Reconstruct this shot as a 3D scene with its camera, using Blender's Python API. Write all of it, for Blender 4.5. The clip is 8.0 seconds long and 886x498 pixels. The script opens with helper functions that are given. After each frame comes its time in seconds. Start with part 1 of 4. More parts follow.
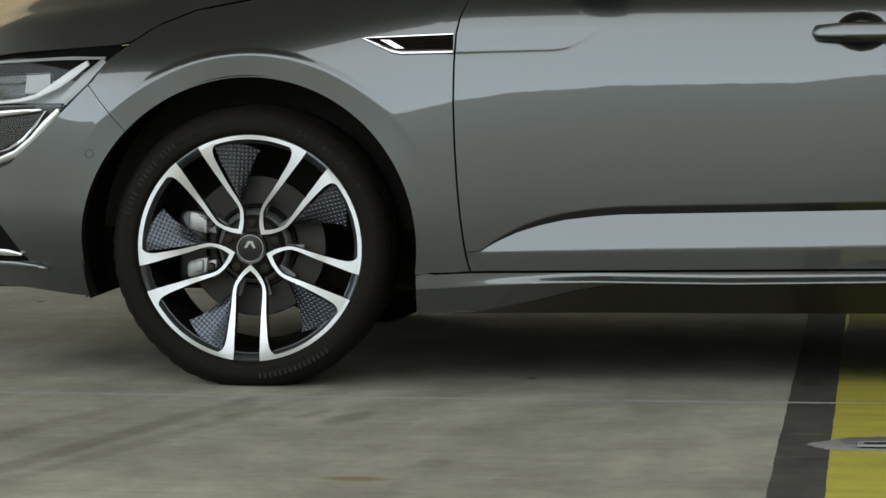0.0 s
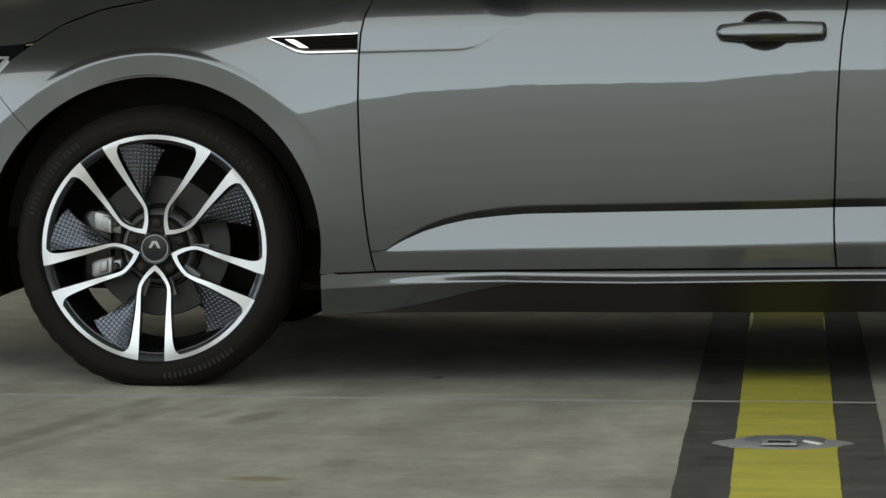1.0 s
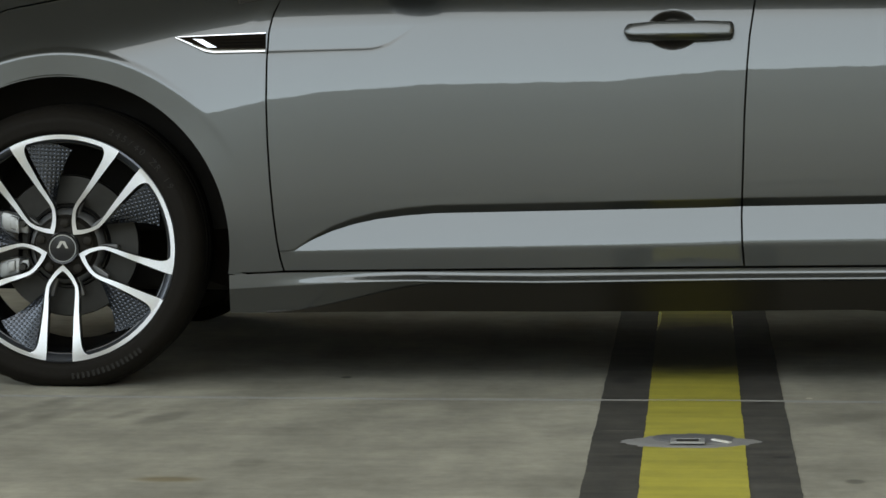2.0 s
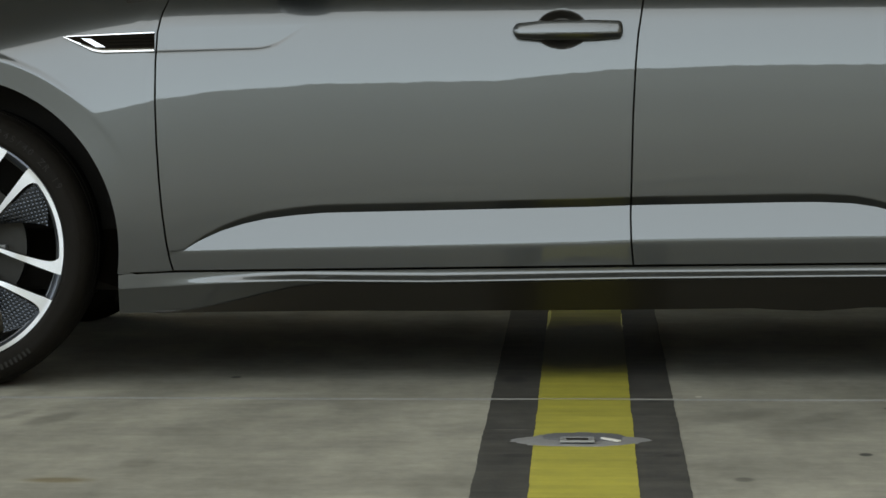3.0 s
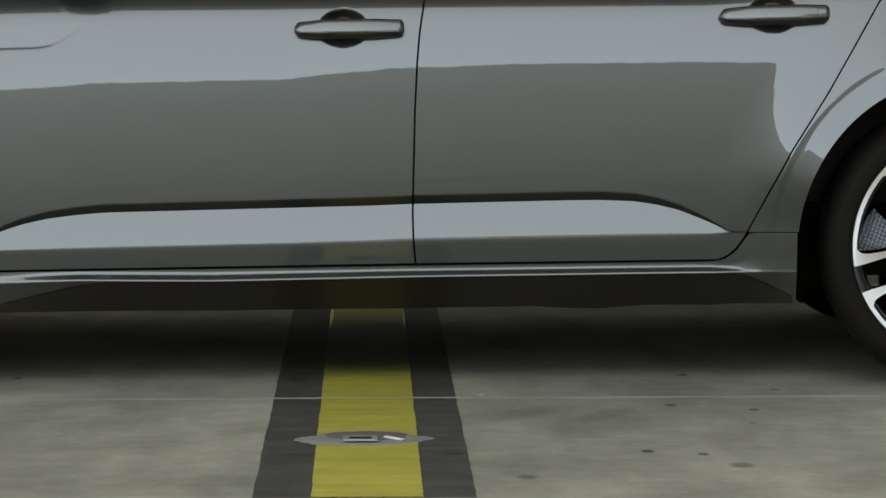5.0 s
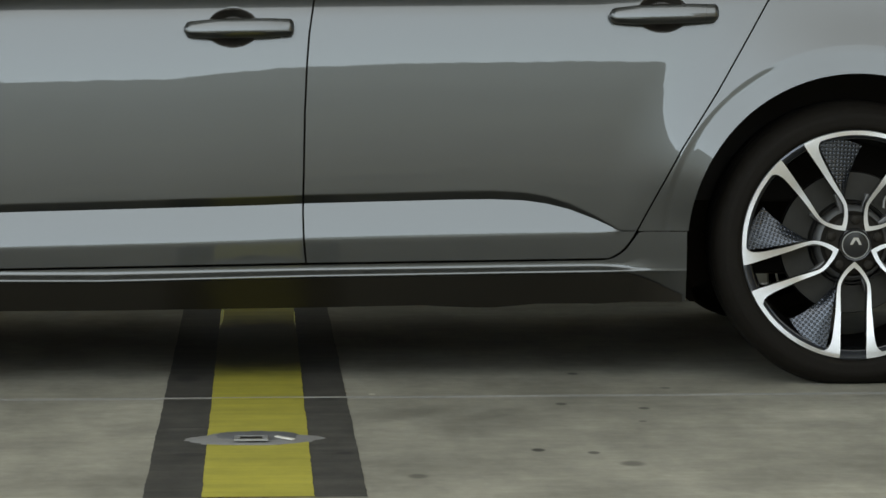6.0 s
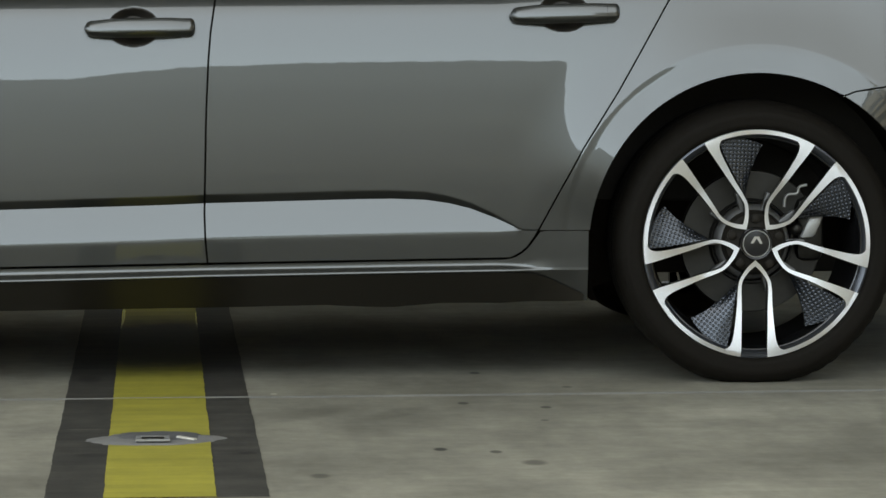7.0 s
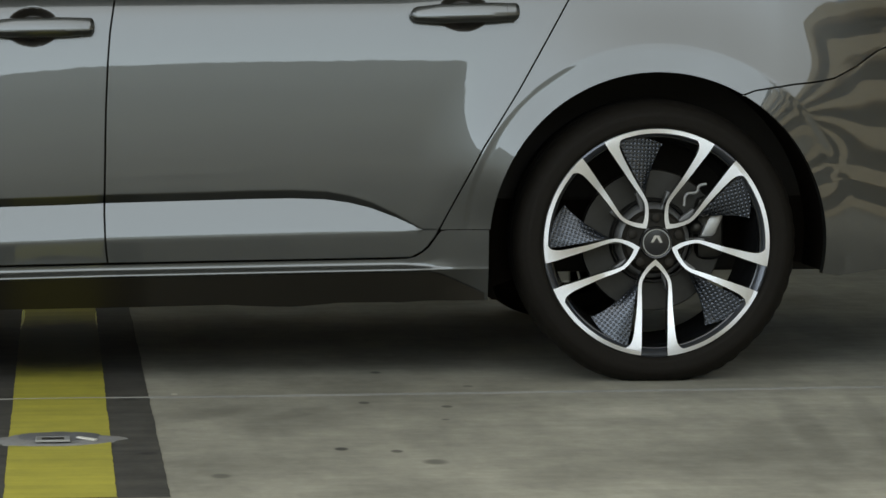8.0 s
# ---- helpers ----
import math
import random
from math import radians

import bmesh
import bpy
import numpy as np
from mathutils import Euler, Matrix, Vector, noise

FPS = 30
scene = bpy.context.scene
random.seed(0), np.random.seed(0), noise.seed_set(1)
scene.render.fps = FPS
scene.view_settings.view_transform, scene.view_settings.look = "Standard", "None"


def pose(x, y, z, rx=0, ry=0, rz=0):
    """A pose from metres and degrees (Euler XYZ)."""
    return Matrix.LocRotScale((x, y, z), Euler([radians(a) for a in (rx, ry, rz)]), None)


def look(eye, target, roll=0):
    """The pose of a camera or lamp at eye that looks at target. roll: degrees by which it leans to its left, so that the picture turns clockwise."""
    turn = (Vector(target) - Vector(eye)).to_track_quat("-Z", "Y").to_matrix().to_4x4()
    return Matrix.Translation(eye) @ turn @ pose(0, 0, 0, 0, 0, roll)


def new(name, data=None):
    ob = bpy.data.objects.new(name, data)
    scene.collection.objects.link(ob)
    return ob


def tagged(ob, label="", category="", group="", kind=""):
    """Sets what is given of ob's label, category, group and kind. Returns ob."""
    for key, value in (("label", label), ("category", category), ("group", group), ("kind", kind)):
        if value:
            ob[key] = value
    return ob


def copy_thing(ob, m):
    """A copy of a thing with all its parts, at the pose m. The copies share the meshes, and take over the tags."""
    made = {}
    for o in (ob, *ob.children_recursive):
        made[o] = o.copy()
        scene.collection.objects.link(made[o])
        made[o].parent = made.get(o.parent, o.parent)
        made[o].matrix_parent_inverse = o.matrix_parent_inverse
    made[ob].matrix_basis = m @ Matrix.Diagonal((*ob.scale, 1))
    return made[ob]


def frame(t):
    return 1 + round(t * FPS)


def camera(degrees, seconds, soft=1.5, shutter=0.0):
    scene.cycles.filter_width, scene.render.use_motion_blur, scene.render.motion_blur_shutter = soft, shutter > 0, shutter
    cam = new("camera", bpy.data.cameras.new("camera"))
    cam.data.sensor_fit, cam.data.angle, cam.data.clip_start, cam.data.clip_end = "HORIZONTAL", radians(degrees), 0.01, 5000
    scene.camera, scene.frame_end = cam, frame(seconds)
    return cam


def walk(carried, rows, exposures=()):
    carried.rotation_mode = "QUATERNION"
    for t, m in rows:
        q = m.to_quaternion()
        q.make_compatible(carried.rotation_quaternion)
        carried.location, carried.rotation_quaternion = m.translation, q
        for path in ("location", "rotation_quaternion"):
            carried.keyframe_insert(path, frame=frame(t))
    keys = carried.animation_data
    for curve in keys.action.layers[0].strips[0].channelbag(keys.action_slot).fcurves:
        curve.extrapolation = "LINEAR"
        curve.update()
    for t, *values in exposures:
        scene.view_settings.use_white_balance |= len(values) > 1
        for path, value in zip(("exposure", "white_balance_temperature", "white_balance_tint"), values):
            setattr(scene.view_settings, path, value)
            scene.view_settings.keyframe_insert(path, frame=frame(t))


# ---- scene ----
# ---------------------------------------------------------------- camera and walk
cam = camera(13.76, 8.0, soft=1.5)
EYE = (1.5242, -8.2821, 0.9317)
TILT, LEAN, AXIS = -4.239, 0.298, 0.420  # AXIS: how far the tripod's pan axis leans
YAWS = [
    (0.0, -7.370), (0.5, -6.695), (1.0, -5.883), (1.5, -5.192), (1.7, -4.891), (2.8, -3.134), (3.0, -2.725), (3.5, -1.946), (4.0, -1.010), (4.5, -0.180), (4.7, 0.152), (5.8, 2.088), (6.0, 2.395), (6.5, 3.104), (7.0, 3.932), (7.5, 4.636), (8.0, 5.488),
]
walk(cam, [(t, pose(*EYE, 0, AXIS, 0) @ pose(0, 0, 0, 0, 0, -a) @ pose(0, 0, 0, 90 + TILT, 0, 0) @ pose(0, 0, 0, 0, 0, LEAN)) for t, a in YAWS],
     exposures=[(0.0, 2.08, 10250, 3), (8.0, 2.08, 10250, 3)])

# ---------------------------------------------------------------- light
world = bpy.data.worlds.new("sky")
scene.world = world
world.use_nodes = True
wn = world.node_tree
sky = wn.nodes.new("ShaderNodeTexSky")
sky.sky_type, sky.sun_disc = "NISHITA", False
sky.sun_elevation, sky.sun_rotation = radians(48), radians(220)
sky.air_density, sky.dust_density, sky.ozone_density = 0.5, 0.1, 2.5
wn.nodes["Background"].inputs["Strength"].default_value = 0.15
wn.links.new(sky.outputs["Color"], wn.nodes["Background"].inputs["Color"])
sun = new("sun", bpy.data.lights.new("sun", "SUN"))
sun.data.energy, sun.data.angle, sun.data.color = 0.9, radians(150), (0.89, 0.955, 1.0)
sun.matrix_world = look((-5.4, -6.4, 9.2), (0, 0, 0))


# ---------------------------------------------------------------- materials
def mat(name, base, rough=0.5, metal=0.0, coat=0.0, grain=0.0, scale=40.0, stain=0.0, bump=0.0, bump_scale=300.0, **more):
    m = bpy.data.materials.new(name)
    m.use_nodes = True
    nt = m.node_tree
    b = nt.nodes["Principled BSDF"]
    b.inputs["Base Color"].default_value = (*base, 1)
    b.inputs["Roughness"].default_value, b.inputs["Metallic"].default_value = rough, metal
    b.inputs["Coat Weight"].default_value, b.inputs["Coat Roughness"].default_value = coat, 0.02
    for key, value in more.items():
        b.inputs[key.replace("_", " ")].default_value = value
    pos = nt.nodes.new("ShaderNodeNewGeometry").outputs["Position"]
    if grain or stain:
        fine, wide = nt.nodes.new("ShaderNodeTexNoise"), nt.nodes.new("ShaderNodeTexNoise")
        fine.inputs["Scale"].default_value, wide.inputs["Scale"].default_value = scale, scale / 14
        fine.inputs["Detail"].default_value = wide.inputs["Detail"].default_value = 5
        add = nt.nodes.new("ShaderNodeMath")
        add.operation = "MULTIPLY_ADD"
        mul = nt.nodes.new("ShaderNodeMath")
        mul.operation = "MULTIPLY_ADD"
        nt.links.new(pos, fine.inputs["Vector"]), nt.links.new(pos, wide.inputs["Vector"])
        nt.links.new(fine.outputs["Fac"], add.inputs[0])
        add.inputs[1].default_value, add.inputs[2].default_value = 2 * grain, 1 - grain - stain
        nt.links.new(wide.outputs["Fac"], mul.inputs[0])
        mul.inputs[1].default_value = 2 * stain
        nt.links.new(add.outputs[0], mul.inputs[2])
        mix = nt.nodes.new("ShaderNodeVectorMath")
        mix.operation = "SCALE"
        mix.inputs[0].default_value = base
        nt.links.new(mul.outputs[0], mix.inputs["Scale"])
        nt.links.new(mix.outputs[0], b.inputs["Base Color"])
    if bump:
        n, bp = nt.nodes.new("ShaderNodeTexNoise"), nt.nodes.new("ShaderNodeBump")
        n.inputs["Scale"].default_value = bump_scale
        bp.inputs["Strength"].default_value, bp.inputs["Distance"].default_value = bump, 0.002
        nt.links.new(pos, n.inputs["Vector"]), nt.links.new(n.outputs["Fac"], bp.inputs["Height"])
        nt.links.new(bp.outputs["Normal"], b.inputs["Normal"])
        if coat:
            nt.links.new(bp.outputs["Normal"], b.inputs["Coat Normal"])
    return m


PAINT = mat("grey_paint", (0.0735, 0.0775, 0.0765), 0.36, 0.9, 1.0, grain=0.06, scale=900, bump=0.03, bump_scale=22, Coat_IOR=1.72)
BLACK = mat("black_plastic", (0.022, 0.019, 0.0155), 0.6, bump=0.3, Specular_IOR_Level=0.15)
GLOSS = mat("gloss_black", (0.012, 0.012, 0.013), 0.22)
RUBBER = mat("rubber", (0.0105, 0.0088, 0.0070), 0.66, grain=0.25, scale=120, bump=0.3, Specular_IOR_Level=0.10)
ALLOY = mat("machined_alloy", (0.86, 0.865, 0.885), 0.36, 1.0, grain=0.07, scale=240, Anisotropic=0.8)
turning = ALLOY.node_tree.nodes.new("ShaderNodeTangent")
turning.direction_type, turning.axis = "RADIAL", "Y"
ALLOY.node_tree.links.new(turning.outputs[0], ALLOY.node_tree.nodes["Principled BSDF"].inputs["Tangent"])
CHROME = mat("chrome", (0.75, 0.75, 0.76), 0.12, 1.0)
CAST_DARK = mat("dull_cast_alloy", (0.20, 0.20, 0.20), 0.5, 0.6, grain=0.12, scale=90)
STEEL = mat("brake_steel", (0.055, 0.053, 0.049), 0.5, 1.0, grain=0.15, scale=60)
CAST = mat("cast_alloy", (0.45, 0.45, 0.44), 0.5, 0.7, grain=0.1, scale=90)
RIM = mat("dark_rim_lacquer", (0.035, 0.036, 0.039), 0.24, 0.75, 0.6)
RIM_EDGE = mat("rim_edge_lacquer", (0.12, 0.128, 0.145), 0.32, 0.85, grain=0.05, scale=150)
# near-black that stands for the shade on the tucked-under sill
SILL_SHADE = mat("satin_sill_shade", (0.020, 0.017, 0.013), 0.38, bump=0.1, Specular_IOR_Level=0.3)
LINER = mat("felt_liner", (0.010, 0.0075, 0.0055), 0.9, bump=0.4, Specular_IOR_Level=0.05)
GLASS_DARK = mat("tinted_glass", (0.01, 0.012, 0.012), 0.03)
SATIN = mat("satin_silver", (0.5, 0.5, 0.5), 0.3, 0.9)
CONCRETE = mat("concrete", (0.282, 0.265, 0.213), 0.75, grain=0.06, scale=60, stain=0.22, bump=0.25, bump_scale=220)
DARKBAND = mat("dark_paint", (0.052, 0.048, 0.040), 0.7, grain=0.15, scale=50, stain=0.25, bump=0.3, bump_scale=200)
YELLOW = mat("yellow_paint", (0.44, 0.385, 0.062), 0.6, grain=0.06, scale=70, stain=0.2, bump=0.25, bump_scale=200)
PLASTER = mat("beige_plaster", (0.82, 0.64, 0.41), 0.8, grain=0.06, scale=8, stain=0.1)
SHADE = mat("storey_shade", (0.11, 0.10, 0.08), 0.7, grain=0.2, scale=1)
HORIZON_SCREEN = mat("horizon_screen", (0.365, 0.35, 0.285), 0.9, grain=0.34, scale=0.4, stain=0.30)


# ---------------------------------------------------------------- mesh helpers
def mesh_of(name, bm, material, smooth=True, angle=40):
    me = bpy.data.meshes.new(name)
    bmesh.ops.recalc_face_normals(bm, faces=bm.faces)
    if smooth:
        for f in bm.faces:
            f.smooth = True
        for e in bm.edges:
            if len(e.link_faces) == 2 and e.calc_face_angle(0) > radians(angle):
                e.smooth = False
    bm.to_mesh(me)
    bm.free()
    for m in material if isinstance(material, (list, tuple)) else (material,):
        me.materials.append(m)
    return me


def part(name, bm, material, parent=None, label="", smooth=True, angle=40):
    ob = new(name, mesh_of(name, bm, material, smooth, angle))
    ob.parent = parent
    return tagged(ob, label)


def box(bm, x0, y0, z0, x1, y1, z1, bevel=0.0):
    made = bmesh.ops.create_cube(bm, size=1, matrix=Matrix.Translation(((x0 + x1) / 2, (y0 + y1) / 2, (z0 + z1) / 2))
                                 @ Matrix.Diagonal((x1 - x0, y1 - y0, z1 - z0, 1)))
    if bevel:
        edges = list({e for v in made["verts"] for e in v.link_edges})
        bmesh.ops.bevel(bm, geom=edges, offset=bevel, segments=2, affect="EDGES", profile=0.5)
    return bm


def lathe(bm, profile, n=96, axis_y=True, close=False):
    """Spins (radius, y) points round the y axis."""
    rings = []
    for r, y in profile:
        rings.append([bm.verts.new((r * math.cos(2 * math.pi * k / n), y, r * math.sin(2 * math.pi * k / n))) for k in range(n)])
    pairs = list(zip(rings, rings[1:])) + ([(rings[-1], rings[0])] if close else [])
    for a, b in pairs:
        for k in range(n):
            bm.faces.new((a[k], a[(k + 1) % n], b[(k + 1) % n], b[k]))
    return rings


def slab(bm, outline, y0, y1, front_mat=0, side_mat=0):
    """A plate with an (x, z) outline between the depths y0 (front) and y1."""
    a, b = [bm.verts.new((x, y0, z)) for x, z in outline], [bm.verts.new((x, y1, z)) for x, z in outline]
    f = bm.faces.new(a)
    f.material_index = front_mat
    bm.faces.new(b[::-1]).material_index = side_mat
    for i in range(len(a)):
        j = (i + 1) % len(a)
        bm.faces.new((a[i], b[i], b[j], a[j])).material_index = side_mat


def interp(x, pts):
    return float(np.interp(x, [p[0] for p in pts], [p[1] for p in pts]))


def ease(x):
    x = min(1.0, max(0.0, x))
    return x * x * (3 - 2 * x)


# ---------------------------------------------------------------- the car's skin
HUB_F, HUB_R, HUB_Z = 0.0, 2.807, 0.3184
BOW_F, BOW_R = (-0.0011, 0.3207), (2.8053, 0.3240)  # the arches' centres
MID = 0.92  # the car's centre plane
NOSE, NOSE_R, TAIL, TAIL_R = -0.2544, 0.68, 3.0725, 0.84
ARCH_F, ARCH_R = 0.3906, 0.3853
LIP_F, LIP_R = 0.4487, 0.4368
WAIST = [(-0.9155, 0.5692), (-0.4602, 0.5840), (0.3061, 0.6160), (0.3600, 0.6248), (0.4738, 0.6546), (0.5991, 0.6773), (0.8544, 0.6976), (1.2655, 0.7095),
         (1.3866, 0.7249), (1.4987, 0.7362), (1.7673, 0.7456), (2.1495, 0.7513), (2.6071, 0.7450), (2.8024, 0.7282), (2.9482, 0.7067), (3.0932, 0.6528), (3.2356, 0.5637), (3.4230, 0.4656), (3.7726, 0.4264), (4.3725, 0.4166)]
SHOULDER = [(-0.4596, 0.7107), (-0.3561, 0.6900), (-0.2025, 0.6892), (0.0015, 0.7135), (0.2053, 0.7631), (0.3580, 0.8027), (0.5098, 0.8372), (0.9140, 0.8447), (2.2144, 0.8507), (2.6080, 0.8780), (2.8035, 0.8867), (3.0951, 0.8897), (3.3771, 0.8877)]
TRIM_TOP = [(0.5340, 0.3162), (0.5777, 0.3473), (0.6238, 0.3722), (0.6735, 0.3912), (0.7269, 0.4051), (0.7900, 0.4144), (0.8557, 0.4207), (1.4508, 0.4349),
            (1.5519, 0.4386), (1.8967, 0.4460), (1.9736, 0.4463), (2.0495, 0.4425), (2.1029, 0.4324), (2.1514, 0.4173), (2.2115, 0.3884), (2.2664, 0.3554)]
TRIM_LOW = [(0.5340, 0.3152), (0.8551, 0.3220), (1.4512, 0.3341), (1.5523, 0.3379), (2.2152, 0.3495), (2.2664, 0.3544)]
LOW_EDGE = [(0.3852, 0.2634), (0.5165, 0.2699), (1.5520, 0.2838), (2.2415, 0.2908)]
SEAM_1 = [(0.1912, 0.5362), (0.2709, 0.5134), (0.2921, 0.5065), (0.3346, 0.4982), (0.4032, 0.4895), (0.4769, 0.4829), (0.5647, 0.4773), (0.6566, 0.4739), (0.7465, 0.4744), (0.8102, 0.4779),
          (0.8485, 0.4862), (0.8867, 0.5020), (0.9683, 0.5512)]
SEAM_2 = [(0.1887, 1.5624), (0.2858, 1.5560), (0.3389, 1.5513), (0.3960, 1.5497), (0.6256, 1.5551), (0.7399, 1.5608), (0.8041, 1.5662), (0.8803, 1.5777), (0.9605, 1.5932)]
SEAM_3 = [(0.2869, 2.2158), (0.2908, 2.2386), (0.2977, 2.2562), (0.3116, 2.2760), (0.3375, 2.2959), (0.3762, 2.3168), (0.5421, 2.4055), (0.6700, 2.4869), (0.7642, 2.5415), (0.8740, 2.6050), (0.9523, 2.6379)]
BOWLS = [(1.3942, 0.8163), (2.3641, 0.8467)]


def plan(h):
    """Ground-plan point and outward direction at the run h along the car's flank."""
    if h < NOSE:
        a = min((NOSE - h) / NOSE_R, math.pi / 2)
        return NOSE - NOSE_R * math.sin(a), MID * (1 - math.cos(a)), -math.sin(a), -math.cos(a)
    if h > TAIL:
        a = min((h - TAIL) / TAIL_R, math.pi / 2)
        return TAIL + TAIL_R * math.sin(a), MID * (1 - math.cos(a)), math.sin(a), -math.cos(a)
    return h, 0.0, 0.0, -1.0


def trim_depth(h, z):
    zt, zb = interp(h, TRIM_TOP), interp(h, TRIM_LOW)
    if h < 0.5340 or h > 2.2664 or z >= zt or z <= zb:
        return 0.0
    height = zt - zb
    edge = zt - 0.19 * height
    deep = 0.25 * (edge - zb)
    return -deep * (zt - z) / (zt - edge) if z > edge else -deep * (z - zb) / (edge - zb)


def crease(h):
    low = interp(h, [(0.4695, 0.7708), (0.7113, 0.7774), (0.7465, 0.7852), (0.7871, 0.8102), (0.8108, 0.8272)])
    top = interp(h, [(0.4698, 0.8203), (0.8108, 0.8287)])
    return low, top


def base_skin(h, z):
    """The plain flank: tucked in under the waist, rounded in over the shoulder."""
    w, sh = interp(h, WAIST), interp(h, SHOULDER)
    s = z - w
    o = 0.012 - 0.100 * s - (0.24 if s < 0 else 0.36 - 0.19 * ease((h - 2.7) / 0.7)) * s * s
    if z > sh - 0.02:
        q = z - sh + 0.02
        wide = 0.15 - 0.05 * ease((h - 0.25) / 0.3)
        t = min(q / wide, 1.0)
        o -= 0.75 * (wide * (t ** 3 - 0.5 * t ** 4) + max(0.0, q - wide))
    o -= 0.013 * ease((z - 0.71) / 0.19) * ease((h - 2.45) / 0.35) * ease((3.2 - h) / 0.3)
    o -= 0.7 * max(0.0, 0.43 - z) ** 2 * ease((-0.27 - h) / 0.2)
    r = math.hypot(h - BOW_R[0], z - BOW_R[1])
    if r < 0.60:
        side = math.degrees(math.atan2(z - BOW_R[1], h - BOW_R[0]))
        keep = 0.12 + 0.88 * ease((side - 22) / 28) * ease((176 - side) / 22)
        keep *= 1 - 0.45 * ease((side - 50) / 30) * ease((155 - side) / 30)
        o += 0.019 * keep * ((0.60 - max(r, 0.45)) / 0.15) ** 2
    return o


def skin(h, z):
    """How far the skin stands out from the plan at run h and height z."""
    o = base_skin(h, z)
    if 0.27 < z < 0.5:
        o += trim_depth(h, z)
    if 0.46 < h < 0.82 and 0.75 < z < 0.84:
        low, top = crease(h)
        if low - 0.009 < z < top:
            rise = -0.05 * (top - low)
            o += rise * (top - z) / (top - low) if z > low else rise * (z - low + 0.009) / 0.009
    for (c, cz), ring, lean, even in ((BOW_F, LIP_F, 0.008, 0.2), (BOW_R, LIP_R, 0.145, 0.0)):
        r = math.hypot(h - c, z - cz)
        if r < ring + 0.010:
            # the arch lip carries on radially from its crease
            u = ring / max(r, 0.05)
            lip = base_skin(c + (h - c) * u, cz + (z - cz) * u) + lean * (ring - r)
            lip += even * (0.010 - lip) * ease((z - 0.48) / 0.2)
            k = ease((ring + 0.010 - r) / 0.020)
            o += (lip - o) * k
    for bx, bz in BOWLS:
        d = math.hypot((h - bx) / 0.0565, (z - bz) / 0.0425)
        if d < 1:
            o -= 0.05 * ease((1 - d) / 0.30)
    return o


def on_skin(h, z, proud=0.0):
    x, y, nx, ny = plan(h)
    o = skin(h, z) + proud
    return Vector((x + nx * o, y + ny * o, z))


def on_plan(h, z, proud=0.0):
    x, y, nx, ny = plan(h)
    return Vector((x + nx * proud, y + ny * proud, z))


def panel(name, place, nu, nv, parent, material, label="", proud=0.0, skirt=0.022, both=True, surface=on_skin, fold=None):
    """A curved plate whose grid point (u, v) lies at run and height place(u, v), with folded edges."""
    bm = bmesh.new()
    grid, inner = [], {}
    for i in range(nu + 1):
        col = []
        for j in range(nv + 1):
            h, z = place(i, j)
            col.append(bm.verts.new(surface(h, z, proud)))
            if i in (0, nu) or j in (0, nv):
                x, y, nx, ny = plan(h)
                inner[i, j] = bm.verts.new(col[-1].co + fold if fold and j == 0 else col[-1].co - Vector((nx, ny, 0)) * skirt)
        grid.append(col)
    for i in range(nu):
        for j in range(nv):
            bm.faces.new((grid[i][j], grid[i + 1][j], grid[i + 1][j + 1], grid[i][j + 1]))
    rim = [(i, 0) for i in range(nu)] + [(nu, j) for j in range(nv)] + [(i, nv) for i in range(nu, 0, -1)] + [(0, j) for j in range(nv, 0, -1)]
    for a, b in zip(rim, rim[1:] + rim[:1]):
        bm.faces.new((grid[a[0]][a[1]], inner[a], inner[b], grid[b[0]][b[1]]))
    bmesh.ops.remove_doubles(bm, verts=bm.verts, dist=1e-5)
    ob = part(name, bm, material, parent, label, angle=50)
    if both:
        far_copy(ob, parent)
    return ob


def far_copy(ob, parent):
    twin = new(ob.name.split(".")[0], ob.data)
    twin.parent = parent
    twin.matrix_basis = Matrix.Translation((0, 2 * MID, 0)) @ Matrix.Diagonal((1, -1, 1, 1))
    return twin


def steps(levels, counts):
    out = []
    for a, b, n in zip(levels, levels[1:], counts):
        out += [a + (b - a) * k / n for k in range(n)]
    return out + [levels[-1]]


def door_place(left, right, cols, counts, levels_at):
    """Grid of a door between two seams; rows follow the pressed lines of levels_at(h)."""
    nv = sum(counts)

    def place(i, j):
        u, z = cols[i], 0.28 + 0.6 * j / nv
        for _ in range(14):
            h = interp(z, left) + 0.0022 + u * (interp(z, right) - interp(z, left) - 0.0044)
            z = 0.4 * z + 0.6 * steps(levels_at(h), counts)[j]
        return h, z
    return place, nv


def ray_out(c, ang, poly, pick=min):
    """Distance from c along ang to a polyline."""
    dx, dz, best = math.cos(ang), math.sin(ang), []
    for (x0, z0), (x1, z1) in zip(poly, poly[1:]):
        ex, ez = x1 - x0, z1 - z0
        den = dx * ez - dz * ex
        if abs(den) > 1e-9:
            t = ((x0 - c[0]) * ez - (z0 - c[1]) * ex) / den
            s = ((x0 - c[0]) * dz - (z0 - c[1]) * dx) / den
            if t > 0 and -1e-6 <= s <= 1 + 1e-6:
                best.append(t)
    return pick(best) if best else None


